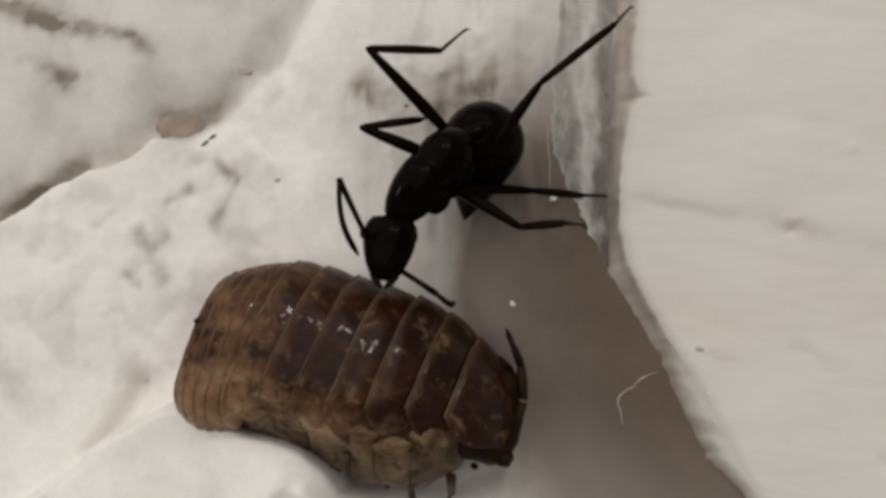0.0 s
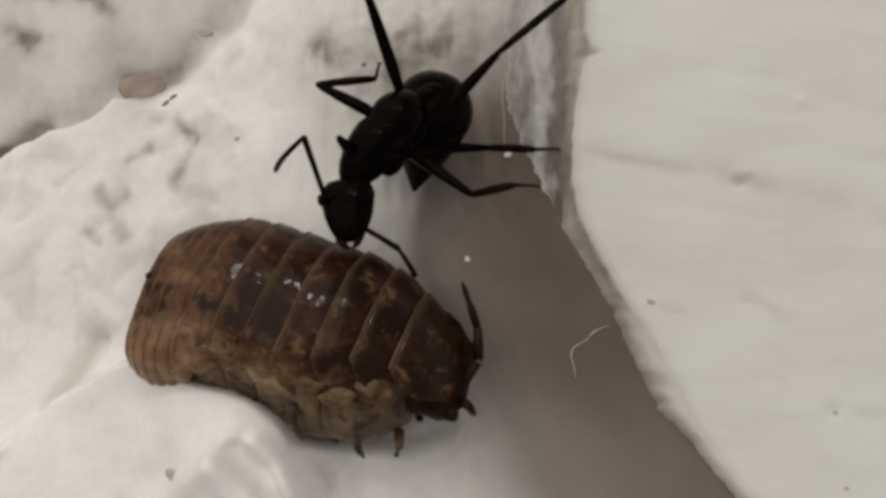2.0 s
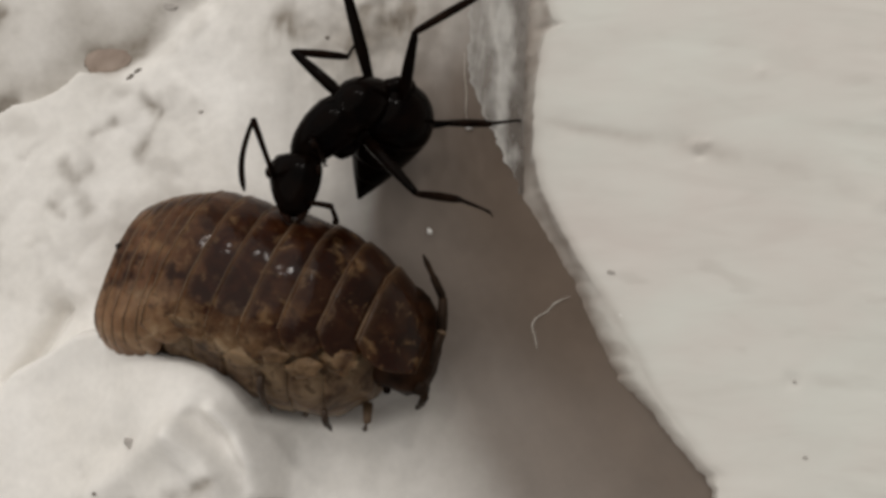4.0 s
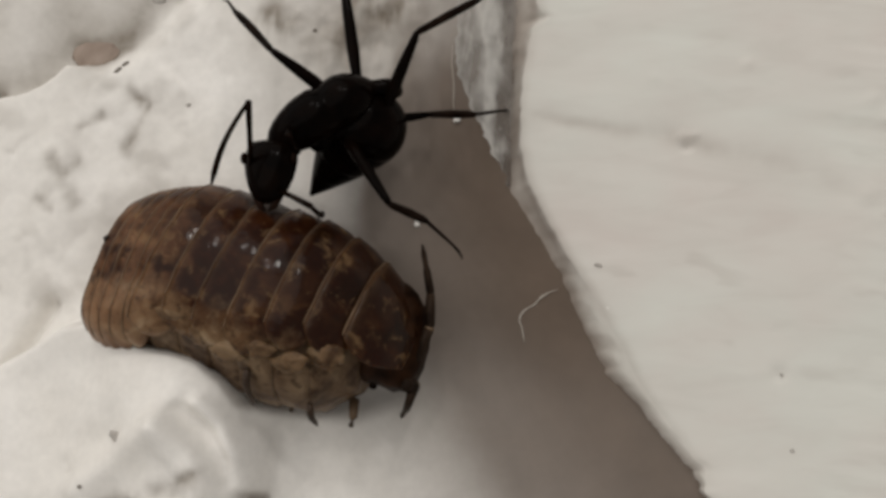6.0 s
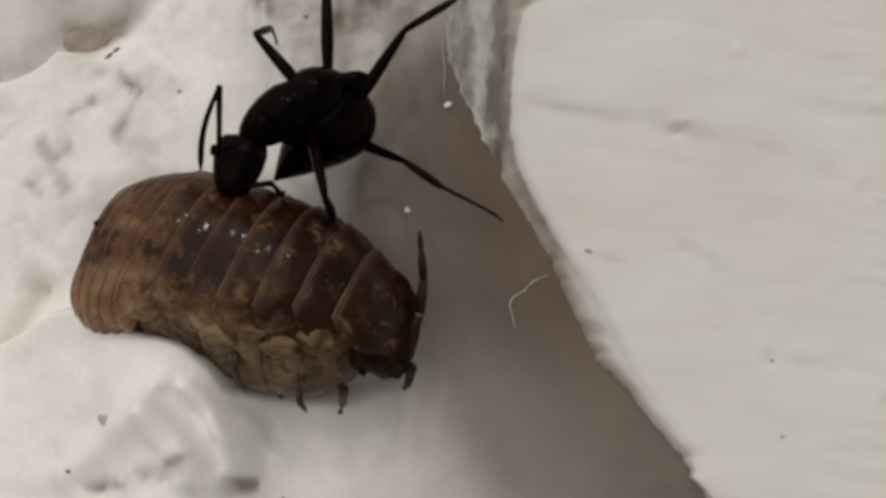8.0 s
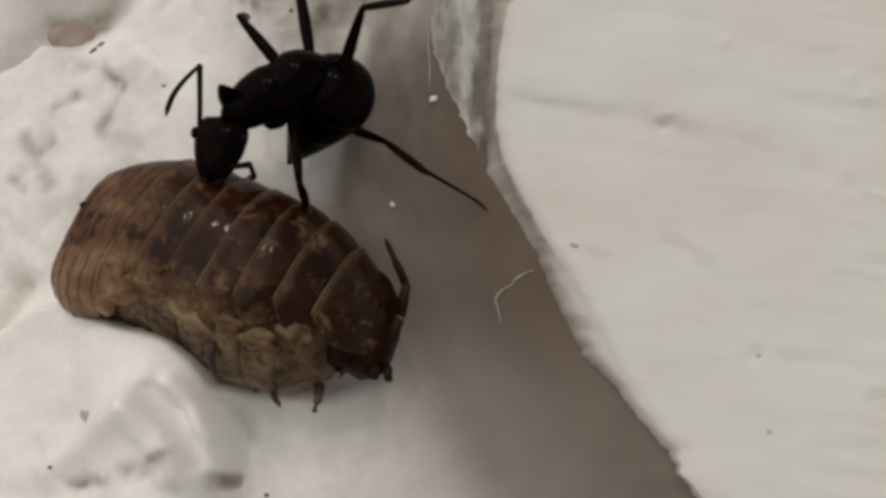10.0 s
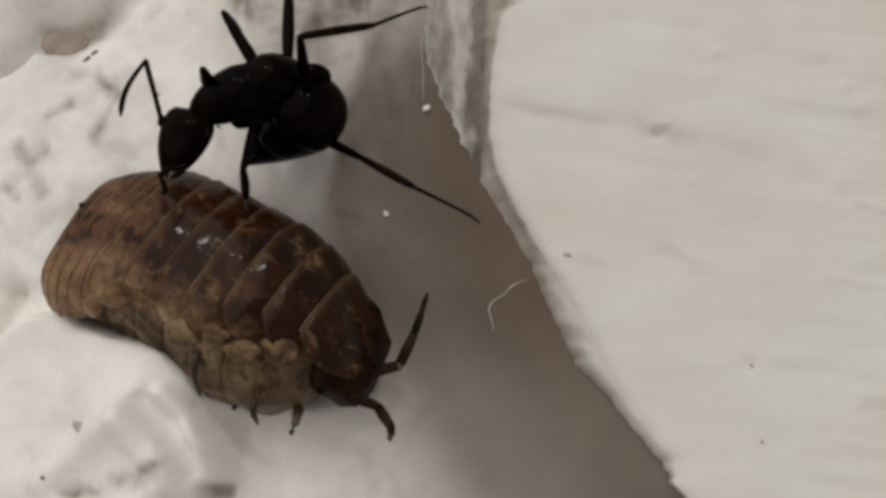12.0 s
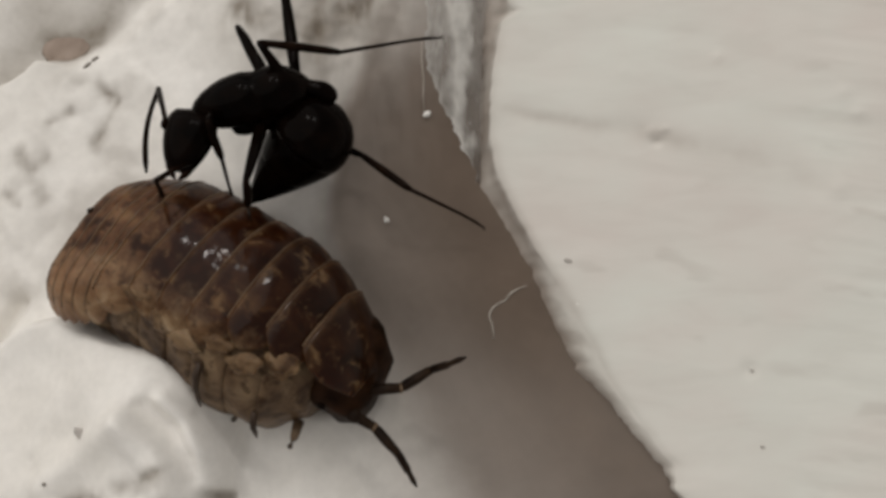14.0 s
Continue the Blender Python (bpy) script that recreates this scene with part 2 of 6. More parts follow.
def tube(points, radii, n=10, bm=None):
    """A round limb through points."""
    bm = bm or bmesh.new()
    pts = [Vector(p) for p in points]
    rings = []
    for i, p in enumerate(pts):
        d = (pts[min(i + 1, len(pts) - 1)] - pts[max(i - 1, 0)]).normalized()
        s = d.cross(Vector((0, 0, 1)) if abs(d.z) < 0.9 else Vector((0, 1, 0))).normalized()
        u = s.cross(d)
        rings.append([bm.verts.new(p + (s * math.cos(2 * math.pi * k / n) + u * math.sin(2 * math.pi * k / n)) * radii[i]) for k in range(n)])
    for a, b in zip(rings, rings[1:]):
        for k in range(n):
            bm.faces.new((a[k], a[(k + 1) % n], b[(k + 1) % n], b[k]))
    bm.faces.new(rings[0])
    bm.faces.new(rings[-1])
    return bm


def lump(size, seed, rough=0.25, sub=3):
    """An uneven grain."""
    bm = bmesh.new()
    bmesh.ops.create_icosphere(bm, subdivisions=sub, radius=1)
    for v in bm.verts:
        k = 1 + rough * noise.noise(v.co * 1.7 + Vector((seed, 0, 0))) + rough * 0.5 * noise.noise(v.co * 4 + Vector((0, seed, 0)))
        v.co = Vector((v.co.x * size[0], v.co.y * size[1], v.co.z * size[2])) * k
    return bm


def smooth01(a, b, x):
    t = np.clip((x - a) / (b - a), 0, 1)
    return t * t * (3 - 2 * t)


# ---- the ground: filler on the left, a bare joint, the board on the right ----
# the board's upper edge and the foot of its bevel
EDGE_Y = np.array([-60, -20, -8.2, -7.2, -6.1, -4.7, -3.2, -1.7, -0.4, 1.0, 2.3, 3.4, 5.0, 6.6, 7.6, 8.6, 10.4, 20, 60])
EDGE_X = np.array([45, 18, 8.6, 8.15, 7.5, 6.4, 5.72, 4.92, 4.15, 3.4, 2.76, 2.52, 2.56, 2.78, 3.0, 3.1, 3.25, 4, 8])
FOOT_Y = np.array([-60, -20, -8.2, -7.2, -6.3, -5.2, -4.9, -4.0, -2.4, -0.6, 0.7, 2.0, 2.8, 5.0, 8.6, 10.4, 20, 60])
FOOT_X = np.array([44.7, 17.7, 8.38, 7.82, 7.1, 6.2, 5.9, 5.12, 4.36, 3.62, 2.8, 1.99, 1.98, 2.05, 2.2, 2.3, 3.0, 7])


def tilt(x, y):
    """The joint and the board rise gently towards the far end."""
    return 0.13 * 15 * np.tanh(y / 15) * smooth01(-3.5, 0.5, x)


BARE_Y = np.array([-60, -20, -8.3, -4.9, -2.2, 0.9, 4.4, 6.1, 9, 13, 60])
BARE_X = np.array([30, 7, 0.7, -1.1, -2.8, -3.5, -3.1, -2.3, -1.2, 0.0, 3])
CRACK = [(-40, -8), (-20.2, 4.6), (-17.8, 6.1), (-15.3, 6.8), (-14.4, 7.6), (-12.8, 7.8), (-11.3, 8.7), (-10.8, 9.4), (-9.7, 10.2), (-8.5, 12.5), (-5, 20), (0, 40)]

# the swollen filler below the woodlouse: its upper edge, its ridges and folds
MOUND_X = (-60, -20, -15.5, -13.9, -12.7, -11.7, -10.5, -9.3, -8.2, -7.4, -6.7, -6.35, -5.6, -4.4, -3.0, -1.5, 0.5, 4.0)
MOUND_Y = (-30, -7.0, -3.8, -3.0, -2.4, -2.2, -2.8, -3.1, -3.3, -3.65, -4.25, -5.0, -5.2, -5.3, -5.5, -4.9, -5.5, -8.0)
FOLDS = (
    (((-11.6, -7.8), (-9.8, -6.6), (-8.4, -5.7)), 0.45, 0.6), (((-7.9, -5.3), (-7.1, -6.0), (-6.6, -6.9), (-6.45, -7.5)), -0.45, 0.3),
    (((-8.4, -5.9), (-7.5, -6.7), (-7.0, -7.8)), 0.45, 0.45), (((-7.2, -5.1), (-6.5, -5.9), (-6.1, -6.8)), 0.35, 0.3), (((-14.4, -1.4), (-15.4, -3.0), (-17.0, -5.1), (-18.5, -8)), -0.7, 0.35),
    (((-5.4, -6.2), (-5.5, -7.2), (-5.6, -9)), -0.3, 0.35),
)
PITS = [(-16.0, 4.4, 0.5), (-15.5, 0.8, 0.35), (-5.6, 8.8, 0.5), (-3.6, 9.2, 0.6), (-12.0, -6.9, 0.5)]
# dirt rubbed into the filler, then two creases darkened by painted shade: a line, its width and strength
SMUDGES_CREASES = (
    (((-18.4, 10.3), (-17.8, 10.1), (-17.2, 10.05)), 0.28, 0.32),     (((-14.6, 3.87), (-14.1, 3.2), (-13.6, 3.76)), 0.24, 0.7), (((-14.9, 2.35), (-14.6, 2.1)), 0.22, 0.8), (((-13.8, 2.5), (-13.6, 2.1)), 0.42, 0.6),
    (((-11.9, 6.5), (-11.45, 5.95), (-11.2, 5.85)), 0.26, 1.3), (((-11.3, 5.9), (-11.4, 5.2), (-11.8, 4.3)), 0.34, 0.9), (((-13.6, 5.1), (-13.2, 5.3), (-12.8, 5.5)), 0.17, 0.9),
    (((-13.2, 6.7), (-12.2, 6.0), (-12.9, 5.6)), 0.5, 0.4), (((-10.6, -8.1), (-8.9, -7.95), (-7.9, -7.65), (-7.3, -7.4)), 0.27, 1.2), (((-7.2, -7.4), (-7.0, -7.8), (-6.8, -8.4)), 0.15, 0.2),
)


def crack_side(x, y):
    """Distance to the crack, positive above it."""
    best, side = np.full(x.shape, 1e9), np.zeros(x.shape)
    for (x0, y0), (x1, y1) in zip(CRACK, CRACK[1:]):
        dx, dy = x1 - x0, y1 - y0
        t = np.clip(((x - x0) * dx + (y - y0) * dy) / (dx * dx + dy * dy), 0, 1)
        d = np.hypot(x - x0 - t * dx, y - y0 - t * dy)
        s = np.sign(dx * (y - y0) - dy * (x - x0))
        near = d < best
        best, side = np.where(near, d, best), np.where(near, s, side)
    return best * side


def line_dist(x, y, pts):
    """Distance to a line of points."""
    best = np.full(x.shape, 1e9)
    for (x0, y0), (x1, y1) in zip(pts, pts[1:]):
        dx, dy = x1 - x0, y1 - y0
        t = np.clip(((x - x0) * dx + (y - y0) * dy) / (dx * dx + dy * dy), 0, 1)
        best = np.minimum(best, np.hypot(x - x0 - t * dx, y - y0 - t * dy))
    return best


def field(x, y, scale, octaves, seed, stretch=(1, 1)):
    return np.array([noise.fractal(Vector((a * scale * stretch[0], b * scale * stretch[1], seed)), 0.9, 2.1, octaves) for a, b in zip(x, y)])


def ground_height(x, y):
    """Height of the filler, and how bare and how dirty it is, both with painted shade."""
    wob = field(x, y, 0.35, 3, 3.0)
    xl, xr = np.interp(y, BARE_Y, BARE_X) + 0.5 * wob, np.interp(y, FOOT_Y, FOOT_X)
    s = (x - xl) / np.maximum(xr - xl, 1)
    left = 1 - smooth01(-0.2, 0.5, s)
    z = tilt(x, y) + 0.28 * field(x, y, 0.16, 3, 1.0) * left - 0.5 * smooth01(-0.25, 0.6, s)
    # crumbs and pits of the broken filler
    c = crack_side(x, y) + 0.12 * field(x, y, 0.9, 3, 5.0)
    rough = smooth01(0.3, -0.8, c) * smooth01(-6.5, -10.0, x) * smooth01(-4.0, -1.0, y)
    rough2 = np.exp(-((x + 3.2) / 2.8) ** 2 - ((y - 8.6) / 2.0) ** 2)
    grain = field(x, y, 1.5, 2, 7.0)
    z += rough * (0.20 * np.abs(field(x, y, 0.28, 3, 8.0)) + 0.02 * grain - 0.12 * np.clip(field(x, y, 0.45, 2, 11.0) - 0.3, 0, 1)) + rough2 * 0.16 * grain
    # the surface beyond dips under the filler's broken edge; a few pits
    sharp = smooth01(-11.5, -14.5, x)
    z += 0.30 * smooth01(0.35, -0.25, c) * (0.25 + 0.75 * sharp) - (0.42 + 0.45 * sharp) * np.exp(-np.clip(c, 0, 99) / 1.6) * smooth01(-0.2 - 0.9 * (1 - sharp), 0.15, c)
    z -= 0.3 * np.exp(-((c - 0.4) / 0.35) ** 2) * smooth01(-16.8, -17.6, x)
    pits = np.zeros(x.shape)
    for px, py, pr in PITS:
        pits += np.exp(-(((x - px) * 0.8 + (y - py) * 0.6) / pr) ** 2 - (((y - py) * 0.8 - (x - px) * 0.6) / (0.45 * pr)) ** 2)
    pits *= np.clip(0.35 + 1.3 * field(x, y, 1.1, 3, 15.0), 0, 1.3)
    smudge_crease = np.zeros(x.shape)
    for line, wide, strong in SMUDGES_CREASES:
        smudge_crease += strong * np.exp(-(line_dist(x + 0.15 * grain, y + 0.15 * field(x, y, 1.3, 2, 17.0), line) / wide) ** 2)
    smudge_crease *= np.clip(0.75 + 0.8 * field(x, y, 1.2, 3, 16.0), 0.15, 1.3)
    # a hole at the foot of the swollen filler, dented and coloured dark
    hole = np.exp(-((x + 5.95) / 0.27) ** 4 - ((y + 8.15) / 0.27) ** 4)
    z -= 0.10 * smudge_crease + 0.8 * hole
    z -= 0.24 * pits
    # hollow under the woodlouse, swollen folds of filler beside it
    a = ((x + 6.5) * 0.96 - (y + 1.6) * 0.28) / 6.0, ((x + 6.5) * 0.28 + (y + 1.6) * 0.96) / 2.6
    z -= 1.0 * np.exp(-(a[0] ** 2 + a[1] ** 2) ** 1.5)
    q = np.interp(x, MOUND_X, MOUND_Y) - y + 0.15 * wob
    swell = field(x, y, 0.55, 2, 23.0)
    high = sum(np.interp(x + d + 0.25 * swell, (-26, -15.5, -12.6, -10.5, -9.3, -8.2, -7.2, -6.5, -6.0, -5.5, -5.0, -4.4, -3, -0.5, 2), (0.0, 1.7, 2.6, 3.4, 4.0, 4.3, 4.2, 3.7, 2.6, 1.4, 0.9, 0.85, 0.55, 0.25, 0.0)) for d in (-0.5, -0.25, 0, 0.25, 0.5)) / 5
    m = smooth01(-0.7, 0.3, q)
    z += m * high * (1 - 0.08 * smooth01(0.5, 5.0, q) + 0.10 * field(x, y, 0.3, 2, 21.0))
    bent = 0.25 * field(x, y, 0.5, 2, 31.0)
    for line, deep, wide in FOLDS:
        z += deep * np.exp(-((line_dist(x, y, line) + bent * (wide < 0.6)) / wide) ** 2)
    z += m * 0.05 * field(x, y, 0.7, 2, 33.0)
    z += 0.10 * smooth01(-4.5, -6.0, y) * smooth01(2, -2, x) * field(x, y, 0.5, 2, 35.0)
    # vertical runs of filler behind the ant
    runs = field(x, y, 1.0, 3, 41.0, (1.1, 0.28)) * np.exp(-((x + 2.5) / 3.5) ** 2) * smooth01(1.5, 4.5, y)
    z += 0.26 * runs
    z += 0.010 * field(x, y, 3.0, 2, 51.0)
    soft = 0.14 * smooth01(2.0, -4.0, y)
    # the bare joint, and soft shade beside it painted into the same mask
    bare_shade = 0.18 * smooth01(-8.5, -4.5, x) * smooth01(-1.5, 1.5, y) * (0.7 + 0.5 * wob) * smooth01(0.2, -0.3, s) + (0.24 * smooth01(-0.6, -0.1, s) + 0.64 * smooth01(-0.12 - soft, 0.12 + soft, s + 0.05 * wob) + 0.11 * smooth01(0.1, 0.9, s)) * (0.84 + 0.16 * np.maximum(smooth01(8.5, 4.5, y), smooth01(0.2, 0.5, s))) * (1 - 0.28 * smooth01(6.0, 8.4, y) - 0.42 * smooth01(8.6, 11.0, y)) * (1 - 0.06 * smooth01(-1.5, -6.0, y))
    # dirt and stains, plus shade painted in along the crack and the creases
    dirt_shade = np.clip(0.5 * rough * smooth01(-0.1, 0.5, field(x, y, 0.6, 3, 61.0)) + 1.2 * rough2 + (2.8 * np.exp(-((x + 6.4) / 0.7) ** 2 - ((y - 8.7) / 0.9) ** 2) + 2.4 * np.exp(-((x + 2.2) / 1.0) ** 2 - ((y - 9.0) / 0.9) ** 2) + 0.7 * np.exp(-((x + 4.6) / 0.7) ** 2 - ((y - 7.4) / 1.3) ** 2)) * np.clip(0.5 + field(x, y, 0.9, 3, 63.0, (1.5, 0.5)), 0, 1.5)
                   + 0.7 * np.exp(-np.clip(c, 0, 99) / 0.9) * smooth01(-0.3, 0.2, c) * smooth01(-3, -9, x) + 1.6 * smudge_crease + 1.8 * hole + 1.5 * pits * np.clip(0.55 + 1.0 * field(x, y, 1.8, 3, 64.0), 0, 1.4) + (0.62 + 0.5 * np.exp(-np.clip(c, 0, 99) / 2.2)) * smooth01(-0.2, 1.0, c) * smooth01(-3, -9, x)
                   + 2.0 * np.exp(-((c - 0.45 + 0.15 * grain) / 0.30) ** 2) * smooth01(-16.9, -17.5, x)
                   + 0.9 * np.exp(-((x + 13.6) / 0.95) ** 2 - ((y - 8.35) / 0.7) ** 2)
                   + 1.3 * np.exp(-((c - 0.4) / 0.6) ** 2) * smooth01(-14.5, -13.5, x) * smooth01(-11.0, -12.2, x)
                   + 2.6 * np.exp(-((y - 12.15 + 0.38 * (x + 17.7) + 0.5 * field(x, y, 0.5, 3, 65.0)) / 0.5) ** 2) * smooth01(-14.2, -15.8, x) * np.clip(0.75 + 0.9 * field(x, y, 0.9, 4, 66.0), 0.25, 1)
                   + 0.7 * np.exp(-((y - 10.2 + 0.25 * (x + 18.5) + 0.5 * field(x, y, 0.6, 3, 67.0)) / 0.3) ** 2) * smooth01(-16.6, -17.8, x) * np.clip(0.4 + 1.2 * field(x, y, 0.9, 4, 68.0), 0, 1)
                   + 1.25 * np.exp(-((x + 2.9) / 2.2) ** 2 - ((y - 6.6) / 2.2) ** 2) * np.clip(0.45 + 0.9 * field(x, y, 0.45, 3, 69.0, (1.4, 0.5)), 0, 1.2)
                   + 0.32 * np.exp(-((x + 5.0) / 2.6) ** 2 - ((y - 6.3) / 3.2) ** 2)
                   + 0.05, 0, 2.5)
    return z, bare_shade, dirt_shade


def grid_mesh(name, xs, ys, height, material):
    gx, gy = np.meshgrid(xs, ys)
    x, y = gx.ravel(), gy.ravel()
    z, *masks = height(x, y)
    nx, ny = len(xs), len(ys)
    i = (np.arange(ny - 1)[:, None] * nx + np.arange(nx - 1)[None, :]).ravel()
    me = bpy.data.meshes.new(name)
    me.from_pydata(np.stack([x, y, z], 1) * MM, [], np.stack([i, i + 1, i + nx + 1, i + nx], 1).tolist())
    me.polygons.foreach_set("use_smooth", np.ones(len(i), bool))
    for key, values in zip(("bare_shade", "dirt_shade"), masks):
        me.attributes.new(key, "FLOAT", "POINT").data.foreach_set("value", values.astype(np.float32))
    me.materials.append(material)
    return new(name, me)


def spread(fine0, fine1, step, far):
    """Fine steps in the middle, growing steps out to the far end."""
    out = list(np.arange(fine0, fine1, step))
    lo, hi, s = fine0, fine1, step
    while hi < far:
        s *= 1.5
        lo, hi = lo - s, hi + s
        out = [lo] + out + [hi]
    return np.array(out)


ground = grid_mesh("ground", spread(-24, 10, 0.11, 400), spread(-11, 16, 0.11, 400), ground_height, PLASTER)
tagged(ground, "crumbly white filler with dirt stains and a bare grey joint", "ground", kind="structure")


def make_board():
    """A thick painted board: worn foot, narrow dirty bevel with painted shade, brushed upper face."""
    # v: -1 below the foot, 0 at the foot, 1 at the upper edge, then millimetres beyond it
    vs = np.concatenate([[-1.0], np.linspace(0, 1, 14), 1 + np.linspace(0.04, 1.2, 18), 1 + np.arange(1.33, 15, 0.13), [18, 21, 27, 41, 81, 161, 380]])
    ys = spread(-12, 15, 0.08, 300)
    gv, gy = np.meshgrid(vs, ys)
    v, y = gv.ravel(), gy.ravel()
    zero = np.zeros(y.shape)
    chip = 0.5 * np.exp(-np.abs(y - 7.9) / 0.3) * smooth01(7.5, 7.8, y) - 0.25 * np.exp(-((y + 7.9) / 0.22) ** 2) + 0.2 * np.exp(-((y + 7.1) / 0.25) ** 2)
    chip_foot = -0.16 * np.exp(-((y - 2.15) / 0.3) ** 2) + 0.12 * np.exp(-((y + 4.9) / 0.3) ** 2)
    ragged = 0.10 * field(zero, y, 0.75, 3, 71.0) + (0.09 + 0.06 * smooth01(-3.0, -6.0, y)) * field(zero, y, 2.6, 3, 73.0)
    foot = np.interp(y, FOOT_Y, FOOT_X) + ragged + chip_foot + 0.3 * np.minimum(chip, 0)
    top = np.maximum(np.interp(y, EDGE_Y, EDGE_X) + chip + 0.08 * field(zero, y, 0.6, 3, 75.0) + 0.05 * field(zero, y, 2.0, 2, 76.0), foot + 0.14)
    b = np.clip(v, 0, 1)
    u = np.clip(v - 1, 0, None)
    x = foot + (top - foot) * b + u
    # the bevel is crisp at the far end and worn round at the near one
    soft = smooth01(1.0, -2.5, y)
    lip = (0.05 - 0.04 * soft) * np.exp(-((v - 1.15) / 0.35) ** 2)
    z = -0.50 + 0.62 * ((0.35 * b + 0.65 * b ** 2) * (1 - soft) + b * (2 - b) * soft) + 0.10 * (1 - np.exp(-u / 0.35)) + lip
    z += 0.05 * field(x, y, 1.4, 3, 77.0) * np.sin(math.pi * b)
    z += 0.10 * field(x, y, 0.18, 2, 91.0) * smooth01(0.1, 1.2, u)
    # long brush furrows, falling gently towards the far side
    t = y + 0.19 * x
    furrow = field(0.09 * x, t, 1.0, 4, 81.0, (1, 1.6))
    dent = np.exp(-((t - 5.1 + 0.012 * np.clip(x - 5, 0, 9) ** 2 + 0.15 * field(x, y, 0.4, 2, 82.0)) / (0.20 + 0.03 * np.clip(x - 4, 0, 9))) ** 2) * smooth01(0.0, 0.9, u) * smooth01(15, 11, x)
    pits = np.zeros(x.shape)
    for px, py, pr, pd in ((8.0, 3.25, 0.13, 0.10), (7.85, 3.6, 0.2, -0.10), (8.25, 3.65, 0.12, -0.08), (10.0, 5.9, 0.17, -0.05), (5.35, -2.15, 0.22, -0.12), (7.0, 5.6, 0.2, -0.03), (10.7, -4.1, 0.25, 0.08), (13.6, 1.5, 0.3, -0.06), (13.9, 4.6, 0.25, -0.05), (14.3, 3.9, 0.2, -0.05)):
        pits += pd * np.exp(-((x - px) ** 2 + (y - py) ** 2) / pr ** 2)
    z += ((0.003 + 0.008 * smooth01(-0.1, 0.6, field(x, y, 0.15, 2, 83.0)) + 0.022 * smooth01(11.5, 14, x)) * furrow - 0.03 * dent - pits) * smooth01(0.2, 1.0, u)
    z = np.where(v < 0, -4.0, z) + tilt(x, y)
    stain_shade = 0.42 * dent * (1 - 0.5 * smooth01(7, 12, x)) * np.clip(0.7 + 0.7 * field(x, y, 0.8, 3, 95.0), 0.1, 1.3) + 0.10 * smooth01(0.12, 0.6, field(0.12 * x, t, 1.0, 3, 97.0, (1, 1.1))) * smooth01(-0.2, 0.4, field(x, y, 0.12, 2, 96.0))
    dash = field(0.38 * x, 1.2 * t, 1.0, 3, 93.0)
    stain_shade += 0.22 * smooth01(0.30, 0.60, dash) * np.maximum((0.3 + 0.6 * smooth01(2, -1, y)) * smooth01(-0.1, 0.5, field(x, y, 0.2, 2, 94.0)), smooth01(12.0, 14.0, x))
    # bevel dirt, with the side wall's shade painted in as darker colour
    grime_shade = (1 - smooth01(0.72 - 0.72 * soft, 1.05, b + 0.16 * field(x, y, 1.6, 3, 99.0))) * (u <= 0) + 0.35 * np.exp(-((v - 1.0) / 0.25) ** 2)
    stain_shade += grime_shade * np.clip(0.80 + 0.25 * field(x, y, 1.1, 3, 98.0) + 0.30 * (1 - b) ** 3, 0, 1.3) * (0.3 + 0.7 * smooth01(-6.0, -3.5, y))
    nx, ny = len(vs), len(ys)
    i = (np.arange(ny - 1)[:, None] * nx + np.arange(nx - 1)[None, :]).ravel()
    me = bpy.data.meshes.new("painted_board")
    me.from_pydata(np.stack([x, y, z], 1) * MM, [], np.stack([i, i + 1, i + nx + 1, i + nx], 1).tolist())
    me.polygons.foreach_set("use_smooth", np.ones(len(i), bool))
    me.attributes.new("stain_shade", "FLOAT", "POINT").data.foreach_set("value", np.clip(stain_shade, 0, 1).astype(np.float32))
    me.materials.append(BOARD)
    return tagged(new("painted_board", me), "white painted board with brush furrows and a worn dirty bevel with painted shade", "board", kind="structure")


make_board()

# the torn edge of the paint skin
SKIN_Y = (2.3, 2.8, 3.8, 4.3, 5.3, 6.6, 7.5, 9.0, 11.0, 14.0)
SKIN_X = (1.95, 1.85, 1.28, 1.08, 0.70, 0.36, 0.25, 0.40, 0.60, 0.8)


